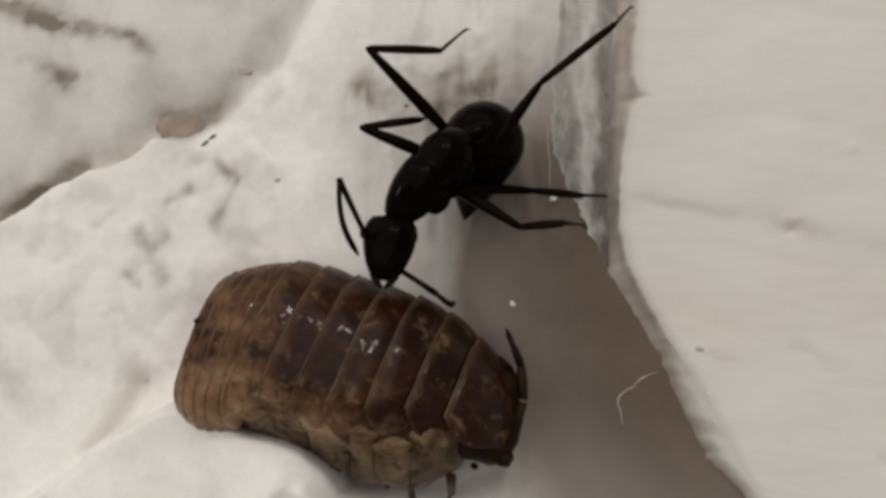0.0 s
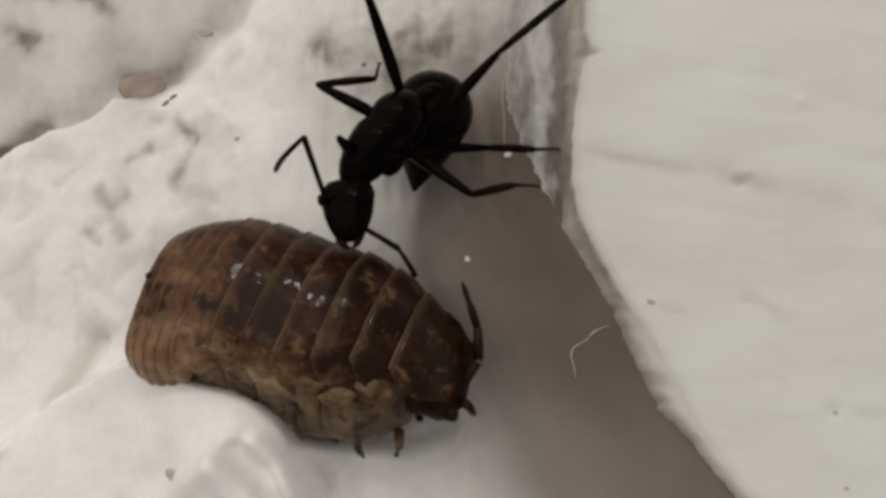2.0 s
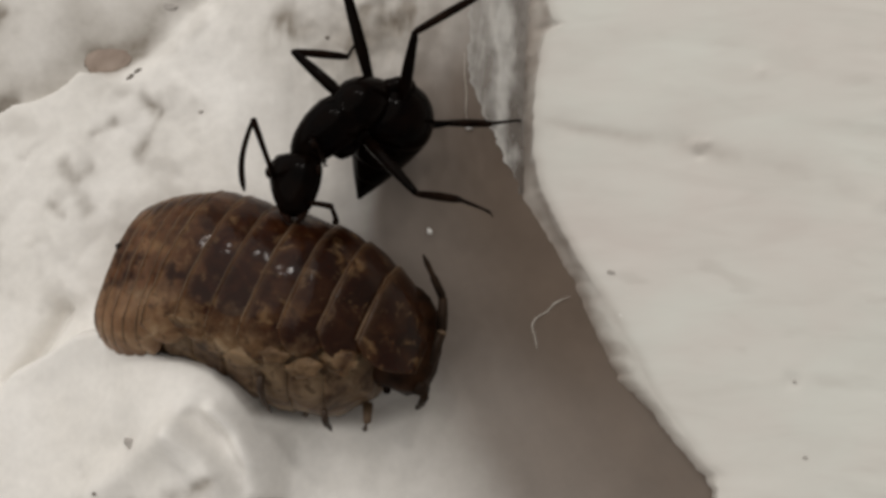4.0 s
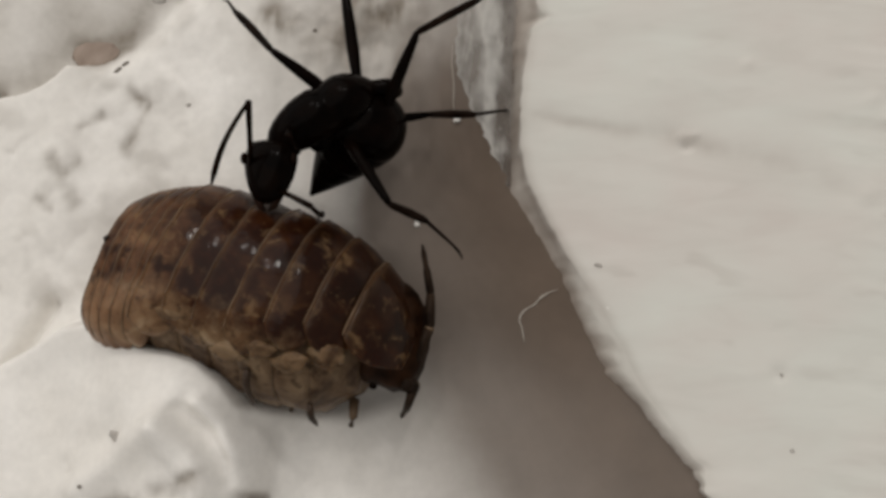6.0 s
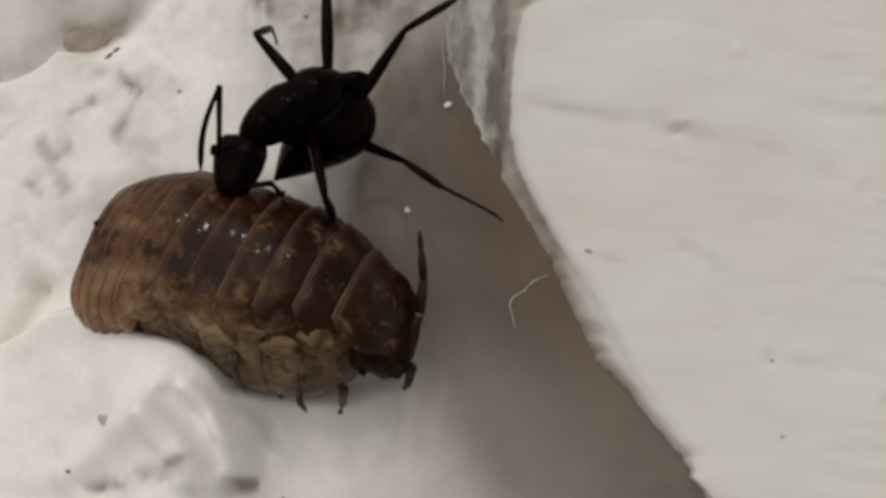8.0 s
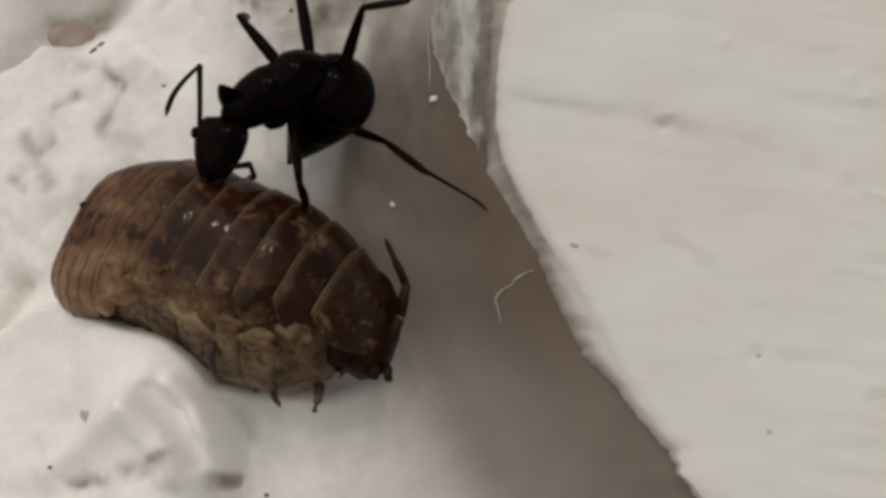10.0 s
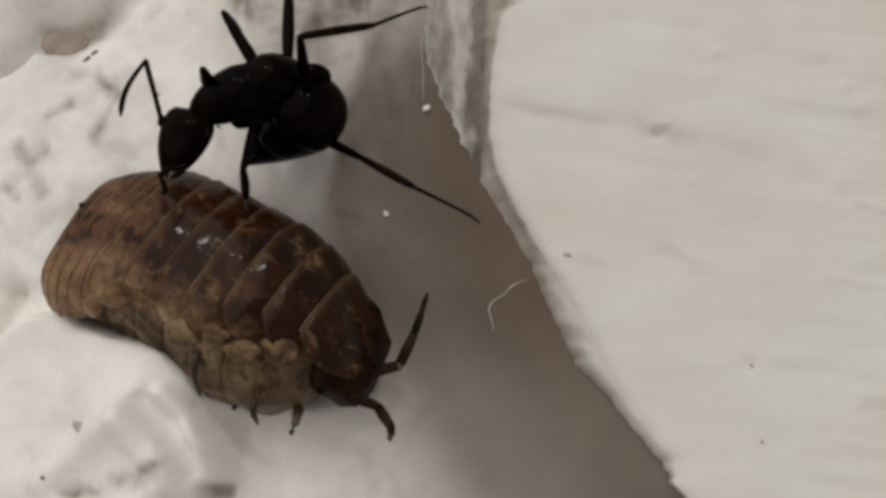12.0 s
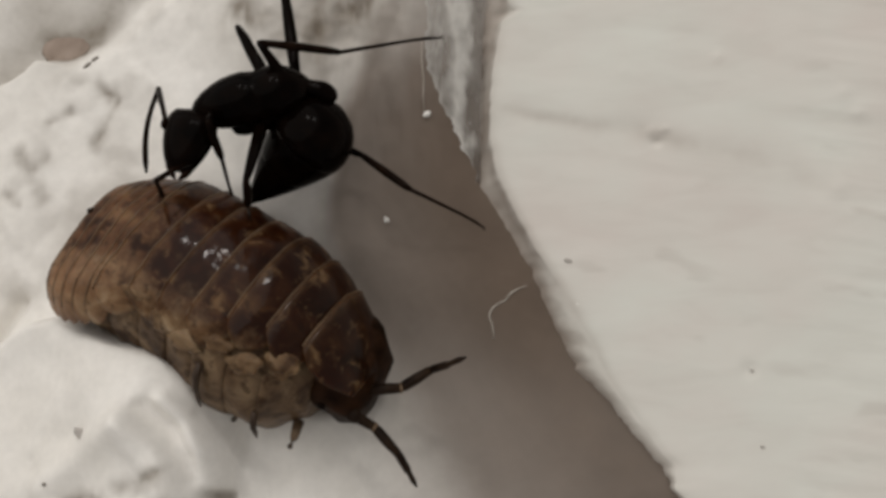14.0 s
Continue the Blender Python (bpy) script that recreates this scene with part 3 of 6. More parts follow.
def make_film():
    """Torn skin of paint that hangs from the board's foot over the joint."""
    bm = bmesh.new()
    ys = np.arange(2.3, 14.0, 0.06)
    foot = np.interp(ys, FOOT_Y, FOOT_X) + 0.16
    torn = np.interp(ys, SKIN_Y, SKIN_X) + 0.24 * field(ys * 0, ys, 0.7, 3, 5.0) + 0.09 * field(ys * 0, ys, 3.0, 3, 6.0)
    f = np.linspace(0, 1, 27)
    x = foot[:, None] + (np.minimum(torn, foot - 0.08) - foot)[:, None] * f[None, :]
    y = np.repeat(ys[:, None], len(f), 1)
    flat = x.ravel(), y.ravel()
    z = ground_height(*flat)[0].reshape(x.shape) + 0.03 + 0.26 * (1 - f[None, :]) ** 1.5
    z += (0.08 * field(*flat, 1.0, 3, 9.0, (1.5, 0.6)) + 0.04 * field(*flat, 3.0, 2, 10.0, (1.3, 0.8))).reshape(x.shape) * (1 - 0.6 * f[None, :])
    thick, grime_shade = bm.verts.layers.float.new("thick"), bm.verts.layers.float.new("grime_shade")
    run = field(*flat, 1.0, 3, 12.0, (1.5, 0.7)).reshape(x.shape)
    rows = []
    for i in range(len(ys)):
        row = []
        for k in range(len(f)):
            w = bm.verts.new((float(x[i, k]), float(y[i, k]), float(z[i, k])))
            gap = foot[i] - x[i, k] + 0.35 * run[i, k]
            w[thick] = float(np.clip(0.9 * math.exp(-((gap - 0.85) / 0.30) ** 2) + 0.35 * math.exp(-((f[k] - 1) / 0.07) ** 2), 0, 1))
            # the shadowed groove at the board's foot, put into the skin's colour
            w[grime_shade] = float(np.clip(1.0 - smooth01(0.25, 0.65, np.array(gap)), 0, 1)) * 0.85
            row.append(w)
        rows.append(row)
    for a, b in zip(rows, rows[1:]):
        for k in range(len(f) - 1):
            bm.faces.new((a[k], a[k + 1], b[k + 1], b[k]))
    bmesh.ops.solidify(bm, geom=bm.faces[:], thickness=0.02)
    ob = finish("paint_skin", bm, FILM)
    return tagged(ob, "torn translucent skin of dried white paint hanging off the board edge", "paint flake", kind="structure")


make_film()


# ---- the woodlouse (x to its head, z to its back, y to its left) ----
woodlouse = tagged(new("woodlouse"), "glossy brown mottled woodlouse lying on its side with pale flank showing", "woodlouse")


def wl_shape(x):
    """Half width, height of the back, and lift of the arched body at x."""
    k = max(0.0, 1 - (abs(x) / (6.05 if x > 0 else 6.25)) ** (3.6 if x > 0 else 2.7)) ** 0.5
    slim = 1 - 0.04 * float(smooth01(1.5, -3.0, np.array(x)))
    return 0.15 + 2.85 * k * slim, 0.15 + 2.85 * k * slim + 0.2 * math.exp(-((x - 2.2) / 1.7) ** 2), 1.0 * (1 - (x / 5.6) ** 2) - 0.5 + wl_bend(x)


def wl_bend(x):
    """Sideways bow of the body."""
    return 0.36 * float(smooth01(1.5, -3.0, np.array(x)))


def tuck(x):
    """How far the lower flank is drawn in towards the head."""
    return float(smooth01(1.5, 5.2, np.array(x)))


def skirt(x, a):
    """How far the plates' side lobes stand off, more towards the tail."""
    far = float(smooth01(-1.0, -4.2, np.array(x)))
    side = float(smooth01(58, 100, np.array(abs(math.degrees(a)))))
    return (0.02 + 0.28 * far) * side


def arch(x0, x1, flare, lip, reach=84, lobe=20, nu=10, nv=60, drawn=0):
    """One back plate from x0 (front) to x1 (rear): a thick arched shell whose rear edge stands proud and whose rounded side lobes sweep back.
    Gives the mesh and the line of its rear margin."""
    bm = bmesh.new()
    edge, around = bm.verts.layers.float.new("edge"), bm.verts.layers.float.new("around")
    outer, inner = [], []
    for i in range(nu):
        f = i / (nu - 1)
        high = reach + lobe * math.sin(math.pi * min(1, 0.12 + 0.80 * f)) ** 0.6
        low = high - drawn - 30 * tuck(x0)
        rows = [], []
        for j in range(nv + 1):
            a = radians(-low + (low + high) * j / nv)
            x = x0 + (x1 - x0) * f - flare * abs(math.sin(a)) ** 3 * (0.4 + 0.6 * f) + 0.03 * noise.noise(Vector((a * 5, x0, 8)))
            w, h, z = wl_shape(x)
            r = 0.962 + lip * f ** 1.4 + 0.028 * math.sin(math.pi * f) + skirt(x, a)
            r += 0.012 * noise.noise(Vector((x * 1.5, a * 4, 3))) + 0.006 * noise.noise(Vector((x * 4, a * 10, 5)))
            ends = max(0.0, abs(math.degrees(a)) - (low if a < 0 else high) + 7) / 7
            for row, q in zip(rows, (r, r - 0.035)):
                v = bm.verts.new((x, wl_bend(x) + w * q * math.sin(a), z + h * q * math.cos(a)))
                v[edge] = max((f - 0.60) / 0.40, 0.8 * ends, 0.0)
                v[around] = abs(a)
                row.append(v)
        outer.append(rows[0])
        inner.append(rows[1])
    for rows in (outer, inner):
        for a, b in zip(rows, rows[1:]):
            for j in range(nv):
                bm.faces.new((a[j], a[j + 1], b[j + 1], b[j]))
    for a, b in ((outer[0], inner[0]), (outer[-1], inner[-1]), ([r[0] for r in outer], [r[0] for r in inner]), ([r[-1] for r in outer], [r[-1] for r in inner])):
        for k in range(len(a) - 1):
            bm.faces.new((a[k], a[k + 1], b[k + 1], b[k]))
    return bm, [v.co.copy() for v in outer[-1]]


def rim(line):
    """The thin pale rear edge of a plate."""
    return tube(line, [0.022 + 0.014 * noise.noise(p * 1.3) for p in line], 6)


def flank_point(x, degree, r):
    """A point beside the body: degrees from the back, radius as a share of the width."""
    w, h, z = wl_shape(x)
    a = radians(degree)
    return Vector((x, wl_bend(x) + w * r * math.sin(a), z + (h if abs(degree) < 90 else w) * r * math.cos(a)))


def make_woodlouse():
    x = 5.0
    for i in range(7):
        d = (0.86, 1.05, 1.08, 1.08, 1.06, 1.04, 1.02)[i]
        bm, line = arch(x + (0.14 if i else 0.75), x - d, 0.26 + 0.05 * i, 0.064, 80 + 1.5 * math.sin(i * 2.1), drawn=(14, 14, 14, 14, 13, 8, 0)[i] - 4 * tuck(x))
        p = part("back_plate", bm, SHELL, woodlouse)
        part("plate_rim", rim(line), RIM, p, "thin pale rear rim")
        x -= d
    for i in range(5):
        bm, line = arch(x + 0.1, x - 0.47, 0.30 - 0.03 * i, 0.034, 92 + 3 * i, 22, 7)
        p = part("tail_plate", bm, SHELL, woodlouse)
        part("plate_rim", rim(line), RIM, p, "thin pale rear rim")
        x -= 0.47
    w, h, z = wl_shape(x)
    b = wl_bend(x)
    part("tail_tip", loft([(x + 0.2, b, z, w * 0.95, h * 0.95, w * 0.8), (x - 0.15, b, z, w * 0.80, h * 0.80, w * 0.72), (x - 0.34, b, z, w * 0.55, h * 0.55, w * 0.5), (x - 0.45, b, z, w * 0.2, h * 0.2, w * 0.2)], 24), TAIL, woodlouse)
    for s in (-1, 1):
        for degree in (38, 72):
            root = flank_point(x + 0.15, s * degree, 0.95)
            tip = flank_point(x + 0.1, s * degree, 0.97) + Vector((-0.2, 0, 0))
            part("tail_spike", tube([root, root.lerp(tip, 0.7), tip], [0.13, 0.12, 0.05], 7), FEELER, woodlouse)
    # the head tucked under the first plate
    w, h, z = wl_shape(4.9)
    secs = []
    for xx, k in ((3.4, 0.5), (4.0, 0.8), (4.5, 0.92), (4.9, 0.92), (5.25, 0.86), (5.55, 0.74), (5.78, 0.55), (5.92, 0.3)):
        secs.append((xx, 0.6, wl_shape(xx)[2] + 0.25, 1.95 * k, 1.95 * k, 1.65 * k))
    bm = loft(secs, 30)
    for v in bm.verts:
        v.co += Vector((0.5, v.co.y, v.co.z)).normalized() * (0.22 * noise.noise(v.co * 1.3) + 0.14 * noise.noise(v.co * 3.2))
    head = part("head", bm, HEADSHELL, woodlouse)
    for y, zz in ((0.15, 0.0), (-0.55, -0.65)):
        bm = lump((0.32, 0.26, 0.26), y, 0.2, 2)
        bmesh.ops.translate(bm, verts=bm.verts, vec=(5.72, y, zz))
        part("feeler_socket", bm, FEELER, head)
    for s in (-1, 1):
        bm = lump((0.13, 0.10, 0.12), 3 + s, 0.05, 2)
        bmesh.ops.translate(bm, verts=bm.verts, vec=(5.1, s * 1.9, z + 0.35))
        part("eye", bm, BLACK, head, "small black eye")
    # soft underside and its segments
    for i in range(8):
        x0 = 4.4 - i * 1.12
        secs = []
        for f in (0, 0.1, 0.25, 0.5, 0.75, 0.9, 1.0):
            xx = x0 - 1.15 * f
            w, h, z = wl_shape(max(xx, -4.9))
            k = (0.94 - 0.02 * (2 * f - 1) ** 4) * (1 - 0.4 * float(smooth01(3.0, 4.7, np.array(xx))))
            g, far = tuck(xx), float(smooth01(-1.0, -4.2, np.array(xx)))
            secs.append((xx, wl_bend(xx) - 0.15 + 0.1 * g + 0.05 * math.sin(i * 2.4), z, w * (0.97 - 0.07 * g + 0.14 * far) * k, h * 0.6, (1.08 - 0.05 * g + 0.06 * far) * w * k))
        bm = loft(secs, 30)
        for v in bm.verts:
            v.co += (v.co - Vector((v.co.x, 0.2, 0.3))).normalized() * (0.14 * noise.noise(v.co * 1.4 + Vector((0, 0, 4))) + 0.09 * noise.noise(v.co * 3.2))
        part("belly_segment", bm, BELLY, woodlouse, "tan translucent underside")
    # soft pale lobes along the flank, under the plates
    for i in range(6):
        xx = 4.0 - i * 0.98
        for s in (-1, 1):
            degree = s * (96 + 5 * math.sin(i * 2.3) - (12 + 24 * tuck(xx) if s < 0 else 0))
            bm = lump((0.56 + 0.10 * math.sin(i * 2.9), 0.13, 0.32 + 0.08 * math.cos(i * 1.7)), 20 + i + 9 * s, 0.42, 3)
            bmesh.ops.rotate(bm, verts=bm.verts, cent=(0, 0, 0), matrix=Matrix.Rotation(radians(14 + 10 * math.sin(i * 1.9)), 3, "Y"))
            a = radians(abs(degree))
            bmesh.ops.rotate(bm, verts=bm.verts, cent=(0, 0, 0), matrix=Matrix.Rotation(math.atan2(math.cos(a), s * math.sin(a)), 3, "X"))
            bmesh.ops.translate(bm, verts=bm.verts, vec=flank_point(xx - 0.3, degree, 0.99 + 0.24 * float(smooth01(-1.0, -4.2, np.array(xx)))))
            part("flank_lobe", bm, LOBE, woodlouse, "pale tan side lobe")
    # seven pairs of legs, two of the near side hang free
    for i in range(7):
        xx = 4.2 - i * 1.0
        for s in (-1, 1):
            if s < 0 and i in (1, 3):
                line = [flank_point(xx + 0.2, -94 + 6 * (i - 3), 1.0), flank_point(xx + 0.26, -102 + 5 * (i - 3), 1.06), flank_point(xx + 0.3, -110 + 3 * (i - 3), 1.08), flank_point(xx + 0.36, -119 + i - 3, 1.08), flank_point(xx + 0.38, -127, 1.09)]
                part("leg", tube(line, [0.10, 0.12, 0.10, 0.08, 0.03], 8), DARKLEG, woodlouse, "dark brown jointed leg")
            else:
                line = [flank_point(xx, s * 150, 0.7), flank_point(xx + 0.2, s * 140, 0.9), flank_point(xx + 0.1, s * 150, 1.02), flank_point(xx, s * 160, 1.04)]
                part("leg", tube(line, [0.18, 0.13, 0.09, 0.03], 8), PALELEG, woodlouse)


make_woodlouse()
feelers = []
for side in range(2):
    a = part("feeler", tube([(0, 0, 0), (0.5, 0, 0), (1.0, 0, 0)], [0.21, 0.18, 0.16], 8), FEELER, woodlouse, "jointed brown feeler with pale joints")
    part("joint_ring", tube([(0.93, 0, 0), (0.96, 0, 0), (1.03, 0, 0), (1.06, 0, 0)], [0.12, 0.17, 0.17, 0.12], 8), PALELEG, a, "pale ring at the joint")
    b = part("feeler_joint", tube([(-0.04, 0, 0), (0.1, 0, 0), (0.55, 0, 0.03), (1.1, 0, 0)], [0.11, 0.17, 0.175, 0.14], 8), FEELER, a)
    d = part("feeler_tip", tube([(-0.03, 0, 0), (0.08, 0, 0), (0.75, 0, 0.03), (0.85, 0, 0.03), (1.3, 0, 0), (1.6, 0, 0)], [0.08, 0.14, 0.125, 0.09, 0.095, 0.03], 8), FEELER, a)
    feelers.append((a, b, d))


# ---- the ant (x to its head, z up, y to its left) ----
ant = tagged(new("ant"), "shiny black ant biting the woodlouse, abdomen curled under its body", "ant")


def make_ant_body():
    secs = ((1.98, 0.0, -0.08, 0.22), (1.82, 0.0, -0.04, 0.40), (1.55, 0.0, 0.0, 0.58), (1.2, 0.0, 0.05, 0.72), (0.85, 0.0, 0.1, 0.81), (0.5, 0.0, 0.12, 0.85), (0.2, 0.0, 0.11, 0.87), (-0.05, 0.0, 0.06, 0.83),
            (-0.2, 0.0, 0.03, 0.81), (-0.45, 0.0, 0.05, 0.86), (-0.8, 0.0, 0.06, 0.87), (-1.15, 0.0, 0.02, 0.78), (-1.45, 0.0, -0.05, 0.62), (-1.7, 0.0, -0.13, 0.40), (-1.82, 0.0, -0.17, 0.27))
    trunk = part("thorax", loft([(x, y, z, r, r * 0.96, r * 0.9) for x, y, z, r in secs], 28), BLACK, ant)
    part("waist", tube([(-1.4, 0, -0.05), (-1.7, 0.06, -0.1), (-1.85, 0.12, -0.12), (-2.0, 0.2, -0.16), (-2.15, 0.28, -0.24), (-2.3, 0.38, -0.34), (-2.42, 0.48, -0.42), (-2.5, 0.54, -0.46), (-2.54, 0.57, -0.48)], [0.34, 0.28, 0.26, 0.30, 0.33, 0.31, 0.25, 0.15, 0.03], 18), BLACK, ant)
    for x in (0.5, -0.1, -0.8):
        for s in (-1, 1):
            bm = lump((0.46, 0.34, 0.42), x + s, 0.08, 3)
            bmesh.ops.translate(bm, verts=bm.verts, vec=(x, s * 0.66, -0.34))
            part("hip", bm, BLACK, trunk)


def make_ant_head():
    secs = ((-0.08, 0.16, 0.16), (0.02, 0.42, 0.32), (0.14, 0.66, 0.46), (0.32, 0.81, 0.56), (0.55, 0.86, 0.62), (0.84, 0.83, 0.62), (1.14, 0.77, 0.58), (1.44, 0.67, 0.50), (1.70, 0.55, 0.40), (1.88, 0.43, 0.30), (1.97, 0.30, 0.2))
    bm = loft([(x, 0, -0.02 * x, w, h, h * 0.88) for x, w, h in secs], 28)
    for v in bm.verts:
        # the hind corners stand out and leave a shallow dip between them
        v.co.x -= 0.12 * min(1.0, abs(v.co.y) / 0.6) ** 2 * max(0.0, 1 - abs(v.co.x - 0.15) / 0.5)
    head = part("head", bm, BLACK, ant)
    for s in (-1, 1):
        bm = lump((0.2, 0.1, 0.2), 5, 0.03, 2)
        bmesh.ops.translate(bm, verts=bm.verts, vec=(0.6, s * 0.82, 0.2))
        part("eye", bm, LEG, head)
        part("jaw", tube([(1.6, s * 0.28, -0.06), (1.84, s * 0.32, -0.06), (2.08, s * 0.2, -0.1), (2.22, s * 0.05, -0.14)], [0.17, 0.16, 0.12, 0.03], 8), MANDIBLE, head, "dark red-brown jaw")
        part("palp", tube([(1.3, s * 0.2, -0.3), (1.55, s * 0.28, -0.45), (1.72, s * 0.3, -0.5)], [0.05, 0.04, 0.02], 6), LEG, head)
    return head


def make_gaster():
    def r(x):
        if x < 1.2:
            return 1.36 * max(0.0, 1 - ((x - 1.2) / 1.42) ** 2) ** 0.5 + 0.03
        f = (x - 1.2) / 3.1
        return 0.08 + 1.31 * (1 - f ** 1.35)

    bands = ((-0.2, 1.5), (1.42, 2.6), (2.52, 3.4), (3.32, 4.25))
    made = []
    for a, b in bands:
        secs = []
        for k in range(10):
            f = min(k / 8, 1)
            x = a + (b - a) * f + (0.008 if k == 9 else 0)
            q = r(x) * (1.0 + 0.002 * f) * (0.97 if k == 0 and made else 1) * (0.992 if k == 9 else 1)
            secs.append((x, 0, 0, q * 0.98, q, q))
        made.append(part("gaster" if not made else "gaster_plate", loft(secs, 28), BLACK, made[0] if made else ant))
    # pale fringe at the tip
    part("gaster_tip", tube([(4.1, 0, 0), (4.3, 0, 0), (4.38, 0, 0)], [0.16, 0.1, 0.03], 8), MANDIBLE, made[0])
    return made[0]


def make_leg(la, lb, lc):
    femur = part("leg", tube([(0, 0, 0), (0.25, 0, 0.0), (la * 0.3, 0, 0.03), (la * 0.6, 0, 0.03), (la * 0.9, 0, 0), (la, 0, 0)], [0.14, 0.17, 0.215, 0.19, 0.135, 0.10], 10), BLACK, ant)
    shin = part("shin", tube([(-0.05, 0, 0), (0.12, 0, 0), (lb * 0.5, 0, 0.02), (lb * 0.85, 0, 0.01), (lb, 0, 0)], [0.07, 0.115, 0.145, 0.13, 0.095], 10), LEG, femur)
    pts = [(-0.03, 0, 0), (0.08, 0, 0), (lc * 0.4, 0, 0.02), (lc * 0.7, 0, 0.03), (lc * 0.88, 0, 0.01), (lc, 0, -0.05)]
    bm = tube(pts, [0.05, 0.07, 0.06, 0.05, 0.055, 0.03], 8)
    for s in (-1, 1):
        tube([(lc * 0.96, 0, -0.03), (lc + 0.08, s * 0.06, -0.05), (lc + 0.12, s * 0.07, -0.12)], [0.025, 0.02, 0.008], 5, bm)
    foot = part("foot", bm, LEG, femur)
    # a spur and short bristles on the shin
    bm = bmesh.new()
    for k in range(7):
        x = lb * (0.3 + 0.1 * k)
        sd = 1 if k % 2 else -1
        tube([(x, sd * 0.1, -0.03), (x + 0.13, sd * 0.2, -0.08)], [0.012, 0.004], 4, bm)
    part("bristles", bm, LEG, femur).matrix_basis = Matrix.Identity(4)
    return femur, shin, foot


make_ant_body()
ant_head = make_ant_head()
ant_gaster = make_gaster()
ant_legs = {
    "A": make_leg(2.4, 2.0, 1.6), "B": make_leg(3.8, 2.7, 2.6), "C": make_leg(2.9, 2.9, 3.3),
    "D": make_leg(3.8, 2.3, 2.8), "E": make_leg(3.5, 1.6, 1.9), "F": make_leg(1.9, 1.5, 1.5),
}
ant_antennae = []
for la, lb in ((2.6, 2.8), (1.9, 1.7)):
    a = part("antenna", tube([(0, 0, 0), (la * 0.5, 0, 0.05), (la, 0, 0)], [0.085, 0.085, 0.10], 8), LEG, ant_head)
    b = part("antenna_tip", tube([(-0.03, 0, 0)] + [(lb * k / 8, -0.20 * math.sin(k / 8 * math.pi), 0.12 * math.sin(k / 8 * math.pi)) for k in range(1, 9)], [0.06, 0.075, 0.08, 0.085, 0.09, 0.095, 0.098, 0.095, 0.04], 8), LEG, a)
    ant_antennae.append((a, b))


# ---- small loose things ----
def height_at(x, y):
    return float(ground_height(np.array([x]), np.array([y]))[0][0])


def grain(name, x, y, size, seed, material, label, category, turn=0, lift=0.0, rough=0.3):
    bm = lump(size, seed, rough, 3)
    ob = finish(name, bm, material)
    ob.matrix_basis = mm(x, y, height_at(x, y) + size[2] * 0.5 + lift, 0, 0, turn)
    return tagged(ob, label, category)


grain("tan_grain", -13.62, 8.18, (0.90, 0.58, 0.10), 2, AMBER, "dull tan grain stuck at the crack in the filler", "grain", 8, 0.0, 0.22)
for x, y, sx, sy, turn, seed in ((-12.42, 7.22, 0.20, 0.06, 42, 1), (-12.15, 7.5, 0.15, 0.07, 35, 2), 
                                (-4.9, 8.3, 0.08, 0.07, 0, 10), (2.2, 8.2, 0.09, 0.08, 0, 11), (-11.3, -7.7, 0.08, 0.06, 0, 14), (-5.0, -8.6, 0.08, 0.07, 0, 15)):
    grain("grit", x, y, (sx, sy, min(sx, sy) * 0.6), seed, CRUMB, "dark speck of grit lying on the white filler", "grit", turn)
grain("grit", -11.15, 10.05, (0.34, 0.15, 0.05), 4, SPECK, "flat grey flake of dirt on the white filler", "grit", -12, -0.045)
grain("grit", -9.62, 5.78, (0.10, 0.06, 0.04), 3, SPECK, "small grey speck of grit lying on the white filler", "grit", 20)
grain("grit", -9.95, -6.15, (0.30, 0.15, 0.05), 8, SPECK, "soft grey smear of dirt on the white filler", "grit", -30, -0.03)
for x, y, r in ((0.3, 4.7, 0.12), (-1.2, 1.15, 0.10), (5.3, -1.9, 0.10)):
    ob = grain("dust_speck", x, y, (r, r * 0.8, r * 0.6), x, DUST, "white speck of dust beside the board edge", "dust", 40 * x, 0.03 if x < 5 else 0.52, 0.6)
ob = finish("grit", lump((0.14, 0.06, 0.03), 30, 0.3, 2), SPECK)
ob.matrix_basis = mm(5.0, -0.5, 0.24 + float(tilt(5.0, -0.5)), 0, 0, -15)
tagged(ob, "grey speck of grit on the white board", "grit")
for x, y, r in ((10.76, -4.14, 0.05), (11.0, -6.55, 0.05)):
    ob = finish("grit", lump((r * 1.4, r, r * 0.25), x, 0.5, 2), SPECK)
    ob.matrix_basis = mm(x, y, 0.23 + float(tilt(x, y)), 0, 0, 30 * x)
    tagged(ob, "small grey speck of grit on the white board", "grit")


def make_strand():
    """A hair of paint skin along the torn edge."""
    pts = [(0.16, 7.3), (0.14, 6.6), (0.2, 5.9), (0.17, 5.3), (0.2, 4.85)]
    bm = tube([(x, y, height_at(x, y) + 0.06) for x, y in pts], [0.008, 0.014, 0.018, 0.013, 0.006], 6)
    return tagged(finish("paint_strand", bm, FIBRE), "thin white strand of torn paint beside the paint skin", "paint strand")


make_strand()


def make_hair():
    pts = [(3.6, -1.2), (3.35, -1.27), (3.07, -1.41), (2.95, -1.52), (2.82, -1.68), (2.6, -1.78), (2.42, -1.9), (2.31, -2.05), (2.28, -2.22), (2.36, -2.45), (2.4, -2.7), (2.43, -2.94)]
    bm = tube([(x, y, height_at(x, y) + 0.05) for x, y in pts], [0.008, 0.014, 0.034, 0.018, 0.024, 0.016, 0.024, 0.028, 0.018, 0.022, 0.020, 0.010], 6)
    return tagged(finish("fibre", bm, FIBRE), "curved pale fibre lying on the grey joint", "fibre")


make_hair()


